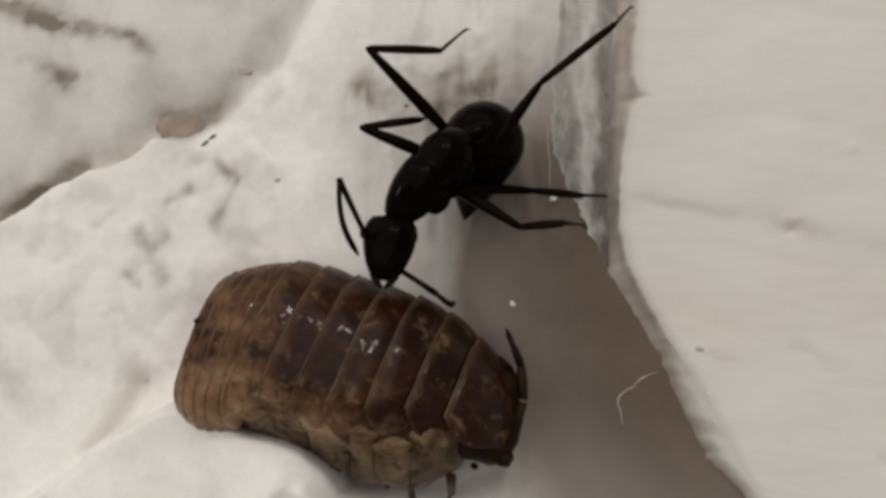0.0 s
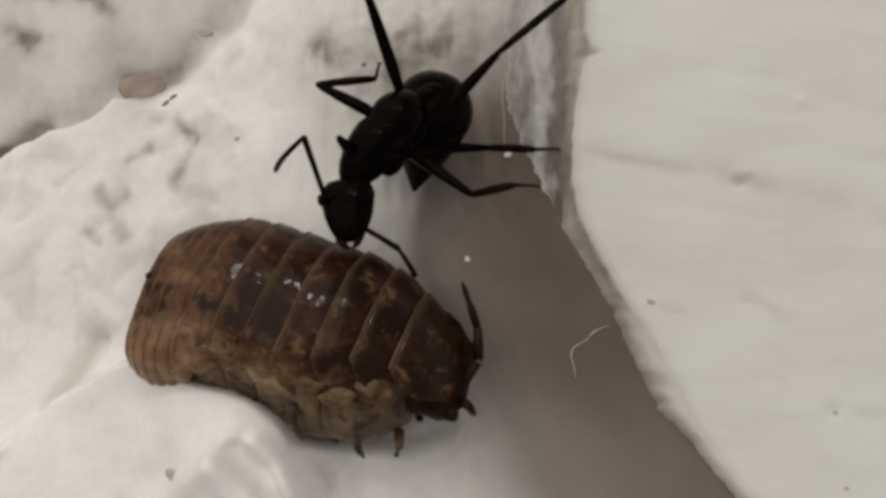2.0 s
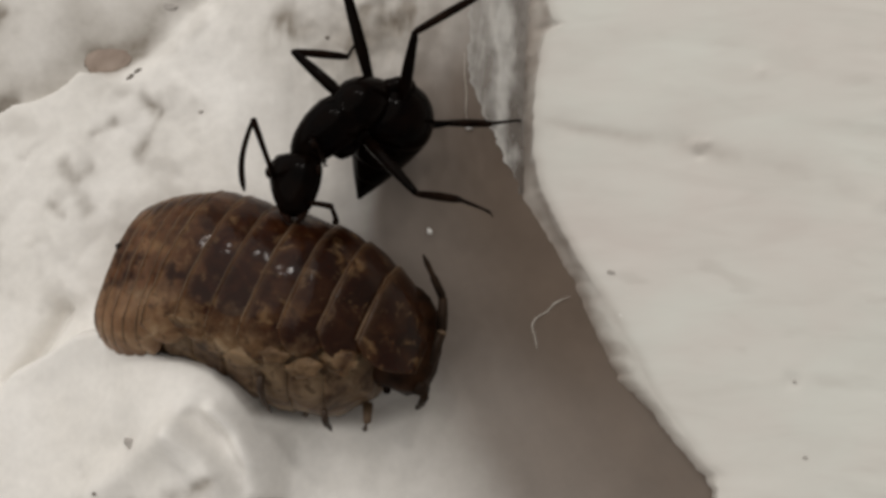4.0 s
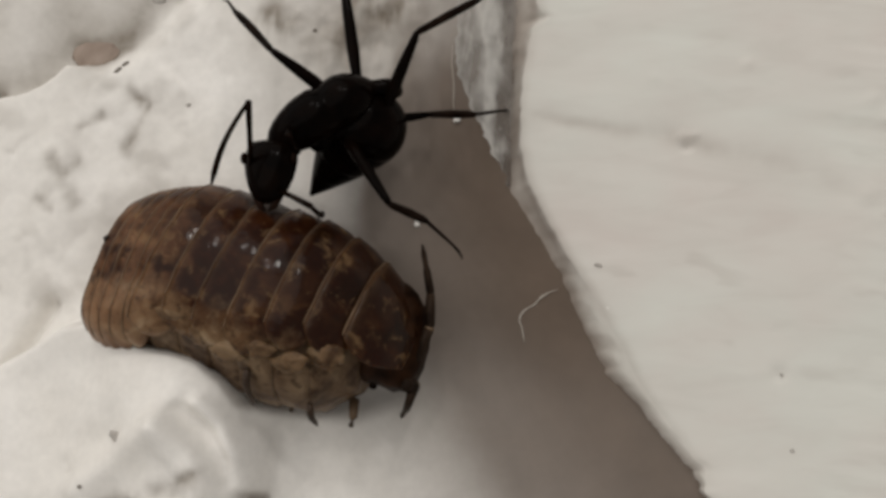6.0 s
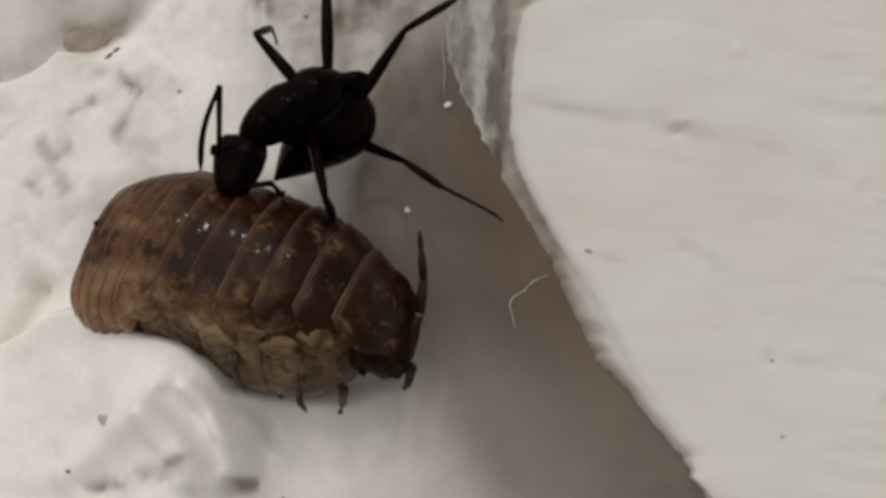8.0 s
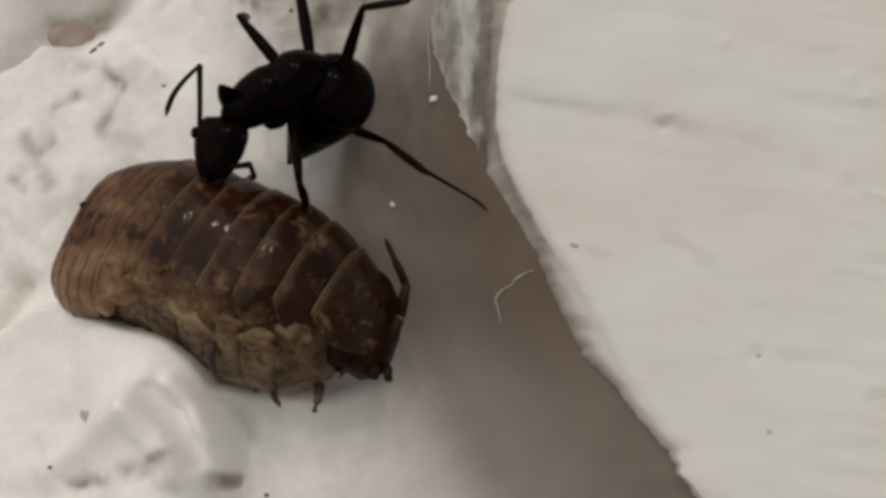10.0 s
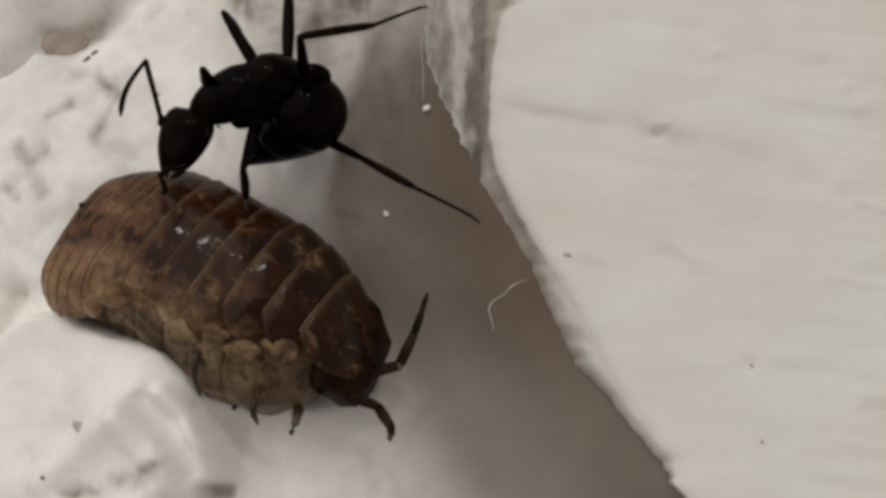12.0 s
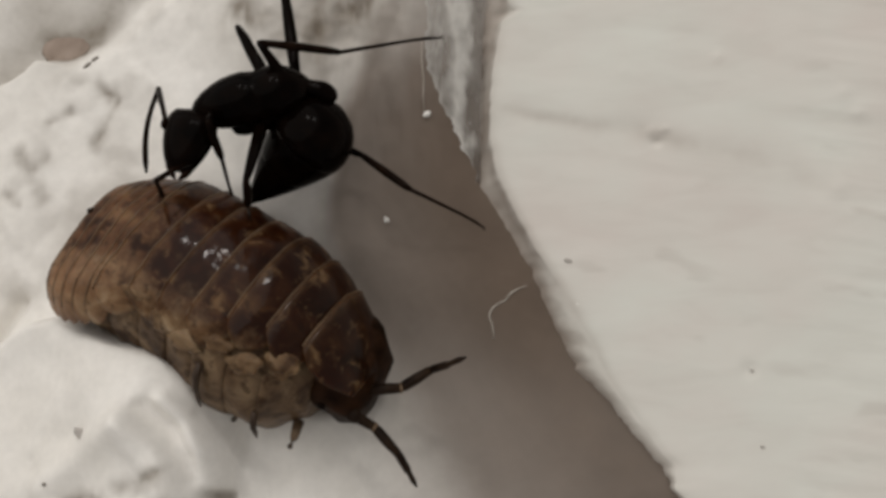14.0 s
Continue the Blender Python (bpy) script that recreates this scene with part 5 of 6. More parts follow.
    walk(ant_legs["A"][2], [
        (0, mm(0.71, -1.05, -0.23, -30.2, 60.6, -118.8)), (0.5, mm(0.88, -1.05, -0.76, -17.0, 45.1, -99.2)), (1, mm(0.88, -1.14, -0.62, -9.2, 46.6, -86.7)),
        (1.5, mm(0.82, -1.21, -0.17, -6.3, 53.1, -81.2)), (2, mm(0.90, -1.23, -0.49, 2.0, 49.9, -73.2)), (2.5, mm(0.97, -1.30, -0.52, 12.0, 43.1, -60.9)),
        (3, mm(1.12, -1.37, -0.70, 5.5, 48.9, -63.4)), (5.5, mm(2.14, -1.01, -1.71, -8.8, 38.0, -69.5)), (6, mm(4.00, -0.53, -1.08, 16.4, 63.7, -41.7)),
        (6.5, mm(2.12, -0.48, -1.92, -75.4, 66.6, -132.0)), (7, mm(2.09, -0.49, -1.92, -80.6, 67.5, -132.7)), (7.5, mm(2.15, -0.47, -1.93, -37.1, 64.8, -82.2)),
        (8, mm(2.79, -0.94, -1.72, -48.9, 82.6, -97.2)), (8.5, mm(2.88, -0.90, -1.72, -56.4, 80.2, -102.1)), (9, mm(3.03, -0.77, -1.74, -44.8, 79.9, -91.1)),
        (11.5, mm(2.39, -0.33, -1.97, -67.3, 75.0, -110.7)), (12, mm(2.23, -0.43, -1.95, -36.6, 78.7, -75.5)), (12.5, mm(2.43, -0.49, -1.94, -17.1, 76.4, -54.8)),
        (13, mm(2.42, -0.46, -1.95, -11.5, 75.3, -46.8)), (13.5, mm(2.51, -0.33, -1.97, -29.5, 76.7, -65.4)), (14, mm(2.70, -0.36, -1.94, -8.2, 75.3, -44.5)),
    ])
    walk(ant_legs["B"][0], [
        (0, mm(-1.45, -0.40, -0.25, -1.2, -24.2, -93.8)), (0.5, mm(-1.45, -0.40, -0.25, 11.9, -27.8, -122.4)), (1, mm(-1.45, -0.40, -0.25, 11.1, -28.4, -121.1)),
        (1.5, mm(-1.45, -0.40, -0.25, 9.7, -30.2, -122.0)), (2, mm(-1.45, -0.40, -0.25, 11.3, -30.6, -124.3)), (2.5, mm(-1.45, -0.40, -0.25, 12.9, -31.5, -131.7)),
        (3, mm(-1.45, -0.40, -0.25, 11.1, -31.4, -124.4)), (5.5, mm(-1.45, -0.40, -0.25, 12.2, -6.3, -112.7)), (6, mm(-1.45, -0.40, -0.25, 11.6, -4.2, -113.6)),
        (6.5, mm(-1.45, -0.40, -0.25, 11.7, -2.4, -111.9)), (7, mm(-1.45, -0.40, -0.25, 12.1, -4.6, -114.4)), (7.5, mm(-1.45, -0.40, -0.25, 12.1, -4.6, -115.6)),
        (8, mm(-1.45, -0.40, -0.25, 12.5, -1.7, -121.3)), (8.5, mm(-1.45, -0.40, -0.25, 12.4, -0.5, -122.5)), (9, mm(-1.45, -0.40, -0.25, 12.6, 4.6, -117.9)),
        (11.5, mm(-1.45, -0.40, -0.25, 11.7, 15.9, -110.1)), (12, mm(-1.45, -0.40, -0.25, 10.7, 13.9, -111.3)), (12.5, mm(-1.45, -0.40, -0.25, 10.9, 13.2, -110.5)),
        (13, mm(-1.45, -0.40, -0.25, 11.2, 11.0, -108.8)), (13.5, mm(-1.45, -0.40, -0.25, 11.9, 6.7, -99.0)), (14, mm(-1.45, -0.40, -0.25, 12.1, 7.4, -95.6)),
    ])
    walk(ant_legs["B"][1], [
        (0, mm(3.80, 0.00, 0.00, -19.1, 20.5, -132.0)), (0.5, mm(3.80, 0.00, 0.00, -12.5, 38.9, -82.6)), (1, mm(3.80, 0.00, 0.00, -7.9, 44.1, -77.3)),
        (1.5, mm(3.80, 0.00, 0.00, -3.3, 43.9, -71.7)), (2, mm(3.80, 0.00, 0.00, -5.9, 46.8, -72.7)), (2.5, mm(3.80, 0.00, 0.00, -10.4, 47.9, -75.7)),
        (3, mm(3.80, 0.00, 0.00, -9.4, 48.3, -76.2)), (5.5, mm(3.80, 0.00, 0.00, 13.7, 37.5, -49.2)), (6, mm(3.80, 0.00, 0.00, 16.4, 37.1, -44.8)),
        (6.5, mm(3.80, 0.00, 0.00, 18.5, 37.0, -42.0)), (7, mm(3.80, 0.00, 0.00, 17.2, 40.2, -39.5)), (7.5, mm(3.80, 0.00, 0.00, 17.3, 40.5, -38.3)),
        (8, mm(3.80, 0.00, 0.00, 19.7, 38.0, -33.8)), (8.5, mm(3.80, 0.00, 0.00, 20.7, 37.1, -32.0)), (9, mm(3.80, 0.00, 0.00, 24.8, 32.1, -32.8)),
        (11.5, mm(3.80, 0.00, 0.00, 29.5, 21.7, -32.0)), (12, mm(3.80, 0.00, 0.00, 27.8, 24.6, -29.4)), (12.5, mm(3.80, 0.00, 0.00, 27.5, 25.2, -30.1)),
        (13, mm(3.80, 0.00, 0.00, 26.3, 27.3, -31.6)), (13.5, mm(3.80, 0.00, 0.00, 23.5, 31.4, -37.3)), (14, mm(3.80, 0.00, 0.00, 24.0, 31.0, -38.5)),
    ])
    walk(ant_legs["B"][2], [
        (0, mm(2.11, -1.88, -0.95, -31.9, 48.5, -96.6)), (0.5, mm(4.07, -2.08, -1.70, -46.5, 54.2, -84.3)), (1, mm(4.22, -1.89, -1.88, -45.8, 55.0, -85.2)),
        (1.5, mm(4.41, -1.85, -1.87, -45.4, 55.7, -85.9)), (2, mm(4.35, -1.77, -1.97, -46.3, 55.9, -84.6)), (2.5, mm(4.25, -1.75, -2.00, -47.3, 56.1, -82.9)),
        (3, mm(4.23, -1.74, -2.01, -46.7, 56.6, -83.9)), (5.5, mm(5.20, -1.62, -1.65, -11.9, 49.9, -41.4)), (6, mm(5.33, -1.52, -1.63, -9.9, 48.4, -37.9)),
        (6.5, mm(5.40, -1.44, -1.63, -8.6, 47.3, -36.4)), (7, mm(5.39, -1.31, -1.74, -10.8, 49.8, -35.7)), (7.5, mm(5.41, -1.27, -1.75, -11.9, 49.4, -36.0)),
        (8, mm(5.57, -1.18, -1.66, -10.2, 46.3, -32.5)), (8.5, mm(5.63, -1.14, -1.63, -10.1, 44.8, -31.9)), (9, mm(5.72, -1.24, -1.44, -6.4, 39.4, -33.3)),
        (11.5, mm(5.93, -1.33, -1.00, 0.2, 30.5, -27.9)), (12, mm(5.94, -1.21, -1.12, -1.2, 32.6, -25.2)), (12.5, mm(5.91, -1.23, -1.15, -1.3, 32.3, -25.6)),
        (13, mm(5.84, -1.26, -1.24, -2.2, 33.6, -26.8)), (13.5, mm(5.63, -1.40, -1.41, -4.6, 37.0, -32.3)), (14, mm(5.61, -1.44, -1.39, -3.9, 35.7, -33.1)),
    ])
    walk(ant_legs["C"][0], [
        (0, mm(-1.65, 0.85, -0.55, 2.8, -19.1, 179.4)), (0.5, mm(-1.65, 0.85, -0.55, 3.4, -18.5, 178.2)), (1, mm(-1.65, 0.85, -0.55, 2.9, -18.8, 179.3)),
        (1.5, mm(-1.65, 0.85, -0.55, 4.1, -19.0, 173.9)), (2, mm(-1.65, 0.85, -0.55, 5.4, -17.2, 169.4)), (2.5, mm(-1.65, 0.85, -0.55, 4.5, -65.3, 167.1)),
        (3, mm(-1.65, 0.85, -0.55, -9.8, -62.0, -172.5)), (5.5, mm(-1.65, 0.85, -0.55, -14.7, -41.5, -148.8)), (6, mm(-1.65, 0.85, -0.55, -12.7, -37.8, -152.1)),
        (6.5, mm(-1.65, 0.85, -0.55, -12.1, -35.0, -151.4)), (7, mm(-1.65, 0.85, -0.55, -9.3, -35.0, -156.0)), (7.5, mm(-1.65, 0.85, -0.55, -11.2, -19.9, -152.0)),
        (8, mm(-1.65, 0.85, -0.55, -9.0, -19.0, -160.7)), (8.5, mm(-1.65, 0.85, -0.55, -8.3, -18.5, -163.1)), (9, mm(-1.65, 0.85, -0.55, -10.4, -20.4, -157.0)),
        (11.5, mm(-1.65, 0.85, -0.55, -29.0, -75.4, -128.7)), (12, mm(-1.65, 0.85, -0.55, -37.9, -72.1, -117.1)), (12.5, mm(-1.65, 0.85, -0.55, -75.5, -67.5, -76.9)),
        (13, mm(-1.65, 0.85, -0.55, -73.9, -63.3, -77.6)), (13.5, mm(-1.65, 0.85, -0.55, -77.0, -37.6, -66.9)), (14, mm(-1.65, 0.85, -0.55, -76.9, -38.3, -65.0)),
    ])
    walk(ant_legs["C"][1], [
        (0, mm(2.90, 0.00, 0.00, -5.2, -0.9, -16.3)), (0.5, mm(2.90, 0.00, 0.00, -5.0, -0.8, -14.9)), (1, mm(2.90, 0.00, 0.00, -5.1, -0.6, -16.2)),
        (1.5, mm(2.90, 0.00, 0.00, -5.0, -1.2, -12.5)), (2, mm(2.90, 0.00, 0.00, -4.7, 9.7, -5.8)), (2.5, mm(2.90, 0.00, 0.00, -29.2, 45.7, -35.3)),
        (3, mm(2.90, 0.00, 0.00, -35.1, 70.4, -50.0)), (5.5, mm(2.90, 0.00, 0.00, 3.7, 71.6, -17.3)), (6, mm(2.90, 0.00, 0.00, 6.8, 64.2, -12.4)),
        (6.5, mm(2.90, 0.00, 0.00, 8.8, 62.9, -9.9)), (7, mm(2.90, 0.00, 0.00, 12.2, 60.5, -2.2)), (7.5, mm(2.90, 0.00, 0.00, 11.5, 44.3, -10.5)),
        (8, mm(2.90, 0.00, 0.00, 22.3, 52.5, 8.0)), (8.5, mm(2.90, 0.00, 0.00, 20.0, 52.0, 7.0)), (9, mm(2.90, 0.00, 0.00, 35.0, 62.9, 18.9)),
        (11.5, mm(2.90, 0.00, 0.00, -143.0, 61.6, -152.6)), (12, mm(2.90, 0.00, 0.00, -143.2, 62.3, -156.7)), (12.5, mm(2.90, 0.00, 0.00, -143.2, 45.9, -165.6)),
        (13, mm(2.90, 0.00, 0.00, -137.0, 45.9, -161.3)), (13.5, mm(2.90, 0.00, 0.00, -133.8, 45.2, 177.9)), (14, mm(2.90, 0.00, 0.00, -136.4, 45.8, 175.1)),
    ])
    walk(ant_legs["C"][2], [
        (0, mm(5.68, -0.81, 0.05, 11.8, 69.3, 24.2)), (0.5, mm(5.70, -0.75, 0.04, 19.8, 71.8, 34.9)), (1, mm(5.69, -0.81, 0.03, 13.2, 69.8, 26.2)),
        (1.5, mm(5.73, -0.63, 0.06, 14.0, 68.0, 29.4)), (2, mm(5.74, -0.29, -0.49, 15.9, 67.8, 36.0)), (2.5, mm(4.55, -1.17, -2.07, 147.0, 61.2, 156.0)),
        (3, mm(3.53, -0.75, -2.73, 144.6, 61.4, 147.6)), (5.5, mm(3.77, -0.27, -2.75, 102.0, 74.2, 103.2)), (6, mm(4.13, -0.27, -2.61, 85.7, 75.0, 89.6)),
        (6.5, mm(4.20, -0.23, -2.58, 73.4, 74.4, 78.1)), (7, mm(4.33, -0.06, -2.52, 71.9, 74.2, 80.6)), (7.5, mm(4.94, -0.38, -2.02, 34.3, 66.5, 38.7)),
        (8, mm(4.65, 0.25, -2.30, 32.6, 64.8, 41.6)), (8.5, mm(4.67, 0.22, -2.28, 31.6, 64.1, 42.5)), (9, mm(4.15, 0.43, -2.58, 33.9, 66.2, 38.8)),
        (11.5, mm(1.67, -0.64, -2.55, 162.1, 59.1, 166.7)), (12, mm(1.66, -0.53, -2.57, 167.5, 60.6, 169.5)), (12.5, mm(0.94, -0.50, -2.08, -96.8, 52.2, -93.1)),
        (13, mm(0.99, -0.65, -2.08, -126.0, 57.9, -133.0)), (13.5, mm(0.86, 0.08, -2.06, -111.7, 54.2, -142.2)), (14, mm(0.88, 0.17, -2.08, -100.1, 48.1, -126.2)),
    ])
    walk(ant_legs["D"][0], [
        (0, mm(0.00, 0.40, -0.50, 3.7, 39.0, 141.1)), (0.5, mm(0.00, 0.40, -0.50, 4.2, 37.9, 143.2)), (1, mm(0.00, 0.40, -0.50, 7.2, 40.0, 147.1)),
        (1.5, mm(0.00, 0.40, -0.50, 9.5, 39.8, 146.9)), (2, mm(0.00, 0.40, -0.50, 7.0, 37.7, 143.4)), (2.5, mm(0.00, 0.40, -0.50, 8.3, 37.9, 140.2)),
        (3, mm(0.00, 0.40, -0.50, 8.3, 34.0, 145.7)), (5.5, mm(0.00, 0.40, -0.50, 10.0, 35.6, 172.0)), (6, mm(0.00, 0.40, -0.50, 8.7, 31.2, 169.9)),
        (6.5, mm(0.00, 0.40, -0.50, 7.7, 29.9, 170.4)), (7, mm(0.00, 0.40, -0.50, -12.7, 38.1, 135.1)), (7.5, mm(0.00, 0.40, -0.50, -12.1, 36.6, 135.9)),
        (8, mm(0.00, 0.40, -0.50, -10.0, 34.9, 135.4)), (8.5, mm(0.00, 0.40, -0.50, -8.9, 33.9, 136.8)), (9, mm(0.00, 0.40, -0.50, -7.4, 37.8, 139.3)),
        (11.5, mm(0.00, 0.40, -0.50, -13.5, 32.3, 136.5)), (12, mm(0.00, 0.40, -0.50, -16.1, 22.1, 134.1)), (12.5, mm(0.00, 0.40, -0.50, -15.3, 24.1, 136.6)),
        (13, mm(0.00, 0.40, -0.50, -13.8, 28.9, 141.6)), (13.5, mm(0.00, 0.40, -0.50, -13.5, 31.0, 150.2)), (14, mm(0.00, 0.40, -0.50, -14.0, 32.7, 151.4)),
    ])
    walk(ant_legs["D"][1], [
        (0, mm(3.80, 0.00, 0.00, 59.9, -67.8, -83.9)), (0.5, mm(3.80, 0.00, 0.00, 56.1, -65.6, -81.2)), (1, mm(3.80, 0.00, 0.00, 59.7, -66.3, -87.3)),
        (1.5, mm(3.80, 0.00, 0.00, 65.8, -66.5, -95.4)), (2, mm(3.80, 0.00, 0.00, 57.7, -68.3, -85.6)), (2.5, mm(3.80, 0.00, 0.00, 64.3, -68.6, -93.1)),
        (3, mm(3.80, 0.00, 0.00, 55.6, -67.8, -86.1)), (5.5, mm(3.80, 0.00, 0.00, 52.6, -67.9, -87.6)), (6, mm(3.80, 0.00, 0.00, 43.1, -67.5, -77.4)),
        (6.5, mm(3.80, 0.00, 0.00, 40.9, -65.3, -75.0)), (7, mm(3.80, 0.00, 0.00, 69.7, -51.3, -74.2)), (7.5, mm(3.80, 0.00, 0.00, 68.1, -53.2, -73.7)),
        (8, mm(3.80, 0.00, 0.00, 63.0, -49.8, -70.9)), (8.5, mm(3.80, 0.00, 0.00, 54.3, -47.6, -61.6)), (9, mm(3.80, 0.00, 0.00, 61.9, -48.4, -71.4)),
        (11.5, mm(3.80, 0.00, 0.00, 44.6, -36.5, -39.9)), (12, mm(3.80, 0.00, 0.00, 39.2, -36.8, -31.0)), (12.5, mm(3.80, 0.00, 0.00, 42.7, -39.5, -38.1)),
        (13, mm(3.80, 0.00, 0.00, 47.8, -40.0, -48.0)), (13.5, mm(3.80, 0.00, 0.00, 46.1, -36.4, -46.8)), (14, mm(3.80, 0.00, 0.00, 47.8, -37.5, -47.8)),
    ])
    walk(ant_legs["D"][2], [
        (0, mm(3.89, -0.86, 2.13, -13.2, 24.9, 9.9)), (0.5, mm(3.95, -0.94, 2.09, -12.6, 25.4, 10.0)), (1, mm(3.84, -0.92, 2.11, -12.9, 22.5, 6.8)),
        (1.5, mm(3.71, -0.91, 2.11, -12.8, 22.8, 5.6)), (2, mm(3.86, -0.85, 2.14, -11.6, 26.4, 9.9)), (2.5, mm(3.75, -0.84, 2.14, -11.1, 25.5, 10.4)),
        (3, mm(3.86, -0.87, 2.13, -9.8, 29.8, 11.0)), (5.5, mm(3.84, -0.86, 2.13, -9.9, 21.2, 5.6)), (6, mm(3.99, -0.86, 2.12, -9.4, 25.3, 7.3)),
        (6.5, mm(4.05, -0.93, 2.09, -8.1, 25.9, 10.6)), (7, mm(4.19, -1.38, 1.79, -21.7, 12.0, 1.8)), (7.5, mm(4.19, -1.32, 1.84, -21.9, 10.3, 0.4)),
        (8, mm(4.29, -1.40, 1.76, -21.9, 9.2, -1.5)), (8.5, mm(4.54, -1.36, 1.70, -21.4, 13.3, -0.1)), (9, mm(4.29, -1.45, 1.72, -22.0, 7.8, -7.4)),
        (11.5, mm(5.22, -1.19, 1.37, -22.7, 8.0, -1.9)), (12, mm(5.38, -0.95, 1.38, -21.7, 13.8, 7.6)), (12.5, mm(5.20, -1.10, 1.46, -22.5, 7.9, 1.4)),
        (13, mm(4.98, -1.31, 1.48, -22.5, -3.1, -7.4)), (13.5, mm(5.07, -1.35, 1.36, -22.3, -1.5, -8.8)), (14, mm(5.03, -1.35, 1.40, -21.8, -8.3, -11.0)),
    ])
    walk(ant_legs["E"][0], [
        (0, mm(-0.20, 0.45, -0.55, 1.5, -29.1, 88.7)), (0.5, mm(-0.20, 0.45, -0.55, 0.4, -26.5, 92.0)), (1, mm(-0.20, 0.45, -0.55, 1.0, -28.6, 90.1)),
        (1.5, mm(-0.20, 0.45, -0.55, 2.5, -28.5, 85.3)), (2, mm(-0.20, 0.45, -0.55, 2.4, -22.8, 84.5)), (2.5, mm(-0.20, 0.45, -0.55, 2.4, -22.4, 80.9)),
        (3, mm(-0.20, 0.45, -0.55, 2.4, -23.3, 86.6)), (5.5, mm(-0.20, 0.45, -0.55, 9.2, -16.9, 87.7)), (6, mm(-0.20, 0.45, -0.55, 9.7, -15.1, 89.1)),
        (6.5, mm(-0.20, 0.45, -0.55, 9.3, -12.7, 91.7)), (7, mm(-0.20, 0.45, -0.55, 8.9, -19.6, 93.0)), (7.5, mm(-0.20, 0.45, -0.55, 8.1, -21.5, 95.2)),
        (8, mm(-0.20, 0.45, -0.55, 16.5, -25.3, 70.4)), (8.5, mm(-0.20, 0.45, -0.55, 15.7, -24.4, 72.1)), (9, mm(-0.20, 0.45, -0.55, 16.0, -22.6, 71.3)),
        (11.5, mm(-0.20, 0.45, -0.55, 26.0, -33.0, 59.3)), (12, mm(-0.20, 0.45, -0.55, 25.4, -36.4, 62.9)), (12.5, mm(-0.20, 0.45, -0.55, 25.8, -33.2, 62.5)),
        (13, mm(-0.20, 0.45, -0.55, 24.9, -33.5, 64.7)), (13.5, mm(-0.20, 0.45, -0.55, 24.7, -37.9, 71.4)), (14, mm(-0.20, 0.45, -0.55, 25.5, -37.5, 72.1)),
    ])
    walk(ant_legs["E"][1], [
        (0, mm(3.50, 0.00, 0.00, 34.9, 43.4, 73.3)), (0.5, mm(3.50, 0.00, 0.00, 34.0, 47.6, 72.5)), (1, mm(3.50, 0.00, 0.00, 39.8, 44.6, 79.7)),
        (1.5, mm(3.50, 0.00, 0.00, 41.3, 43.9, 82.8)), (2, mm(3.50, 0.00, 0.00, 34.8, 39.1, 80.5)), (2.5, mm(3.50, 0.00, 0.00, 37.6, 45.9, 83.7)),
        (3, mm(3.50, 0.00, 0.00, 30.9, 38.9, 72.6)), (5.5, mm(3.50, 0.00, 0.00, 3.5, 69.3, 63.3)), (6, mm(3.50, 0.00, 0.00, -4.1, 63.9, 55.0)),
        (6.5, mm(3.50, 0.00, 0.00, -9.0, 62.1, 50.4)), (7, mm(3.50, 0.00, 0.00, -11.8, 65.8, 43.0)), (7.5, mm(3.50, 0.00, 0.00, -8.6, 67.4, 43.5)),
        (8, mm(3.50, 0.00, 0.00, 146.0, 64.8, -142.1)), (8.5, mm(3.50, 0.00, 0.00, 147.7, 63.2, -142.4)), (9, mm(3.50, 0.00, 0.00, 147.9, 72.2, -141.3)),
        (11.5, mm(3.50, 0.00, 0.00, 153.8, 50.0, -116.1)), (12, mm(3.50, 0.00, 0.00, 146.9, 52.8, -125.7)), (12.5, mm(3.50, 0.00, 0.00, 150.0, 55.5, -121.4)),
        (13, mm(3.50, 0.00, 0.00, 147.7, 52.6, -125.4)), (13.5, mm(3.50, 0.00, 0.00, 145.1, 50.1, -128.6)), (14, mm(3.50, 0.00, 0.00, 145.4, 50.1, -127.3)),
    ])
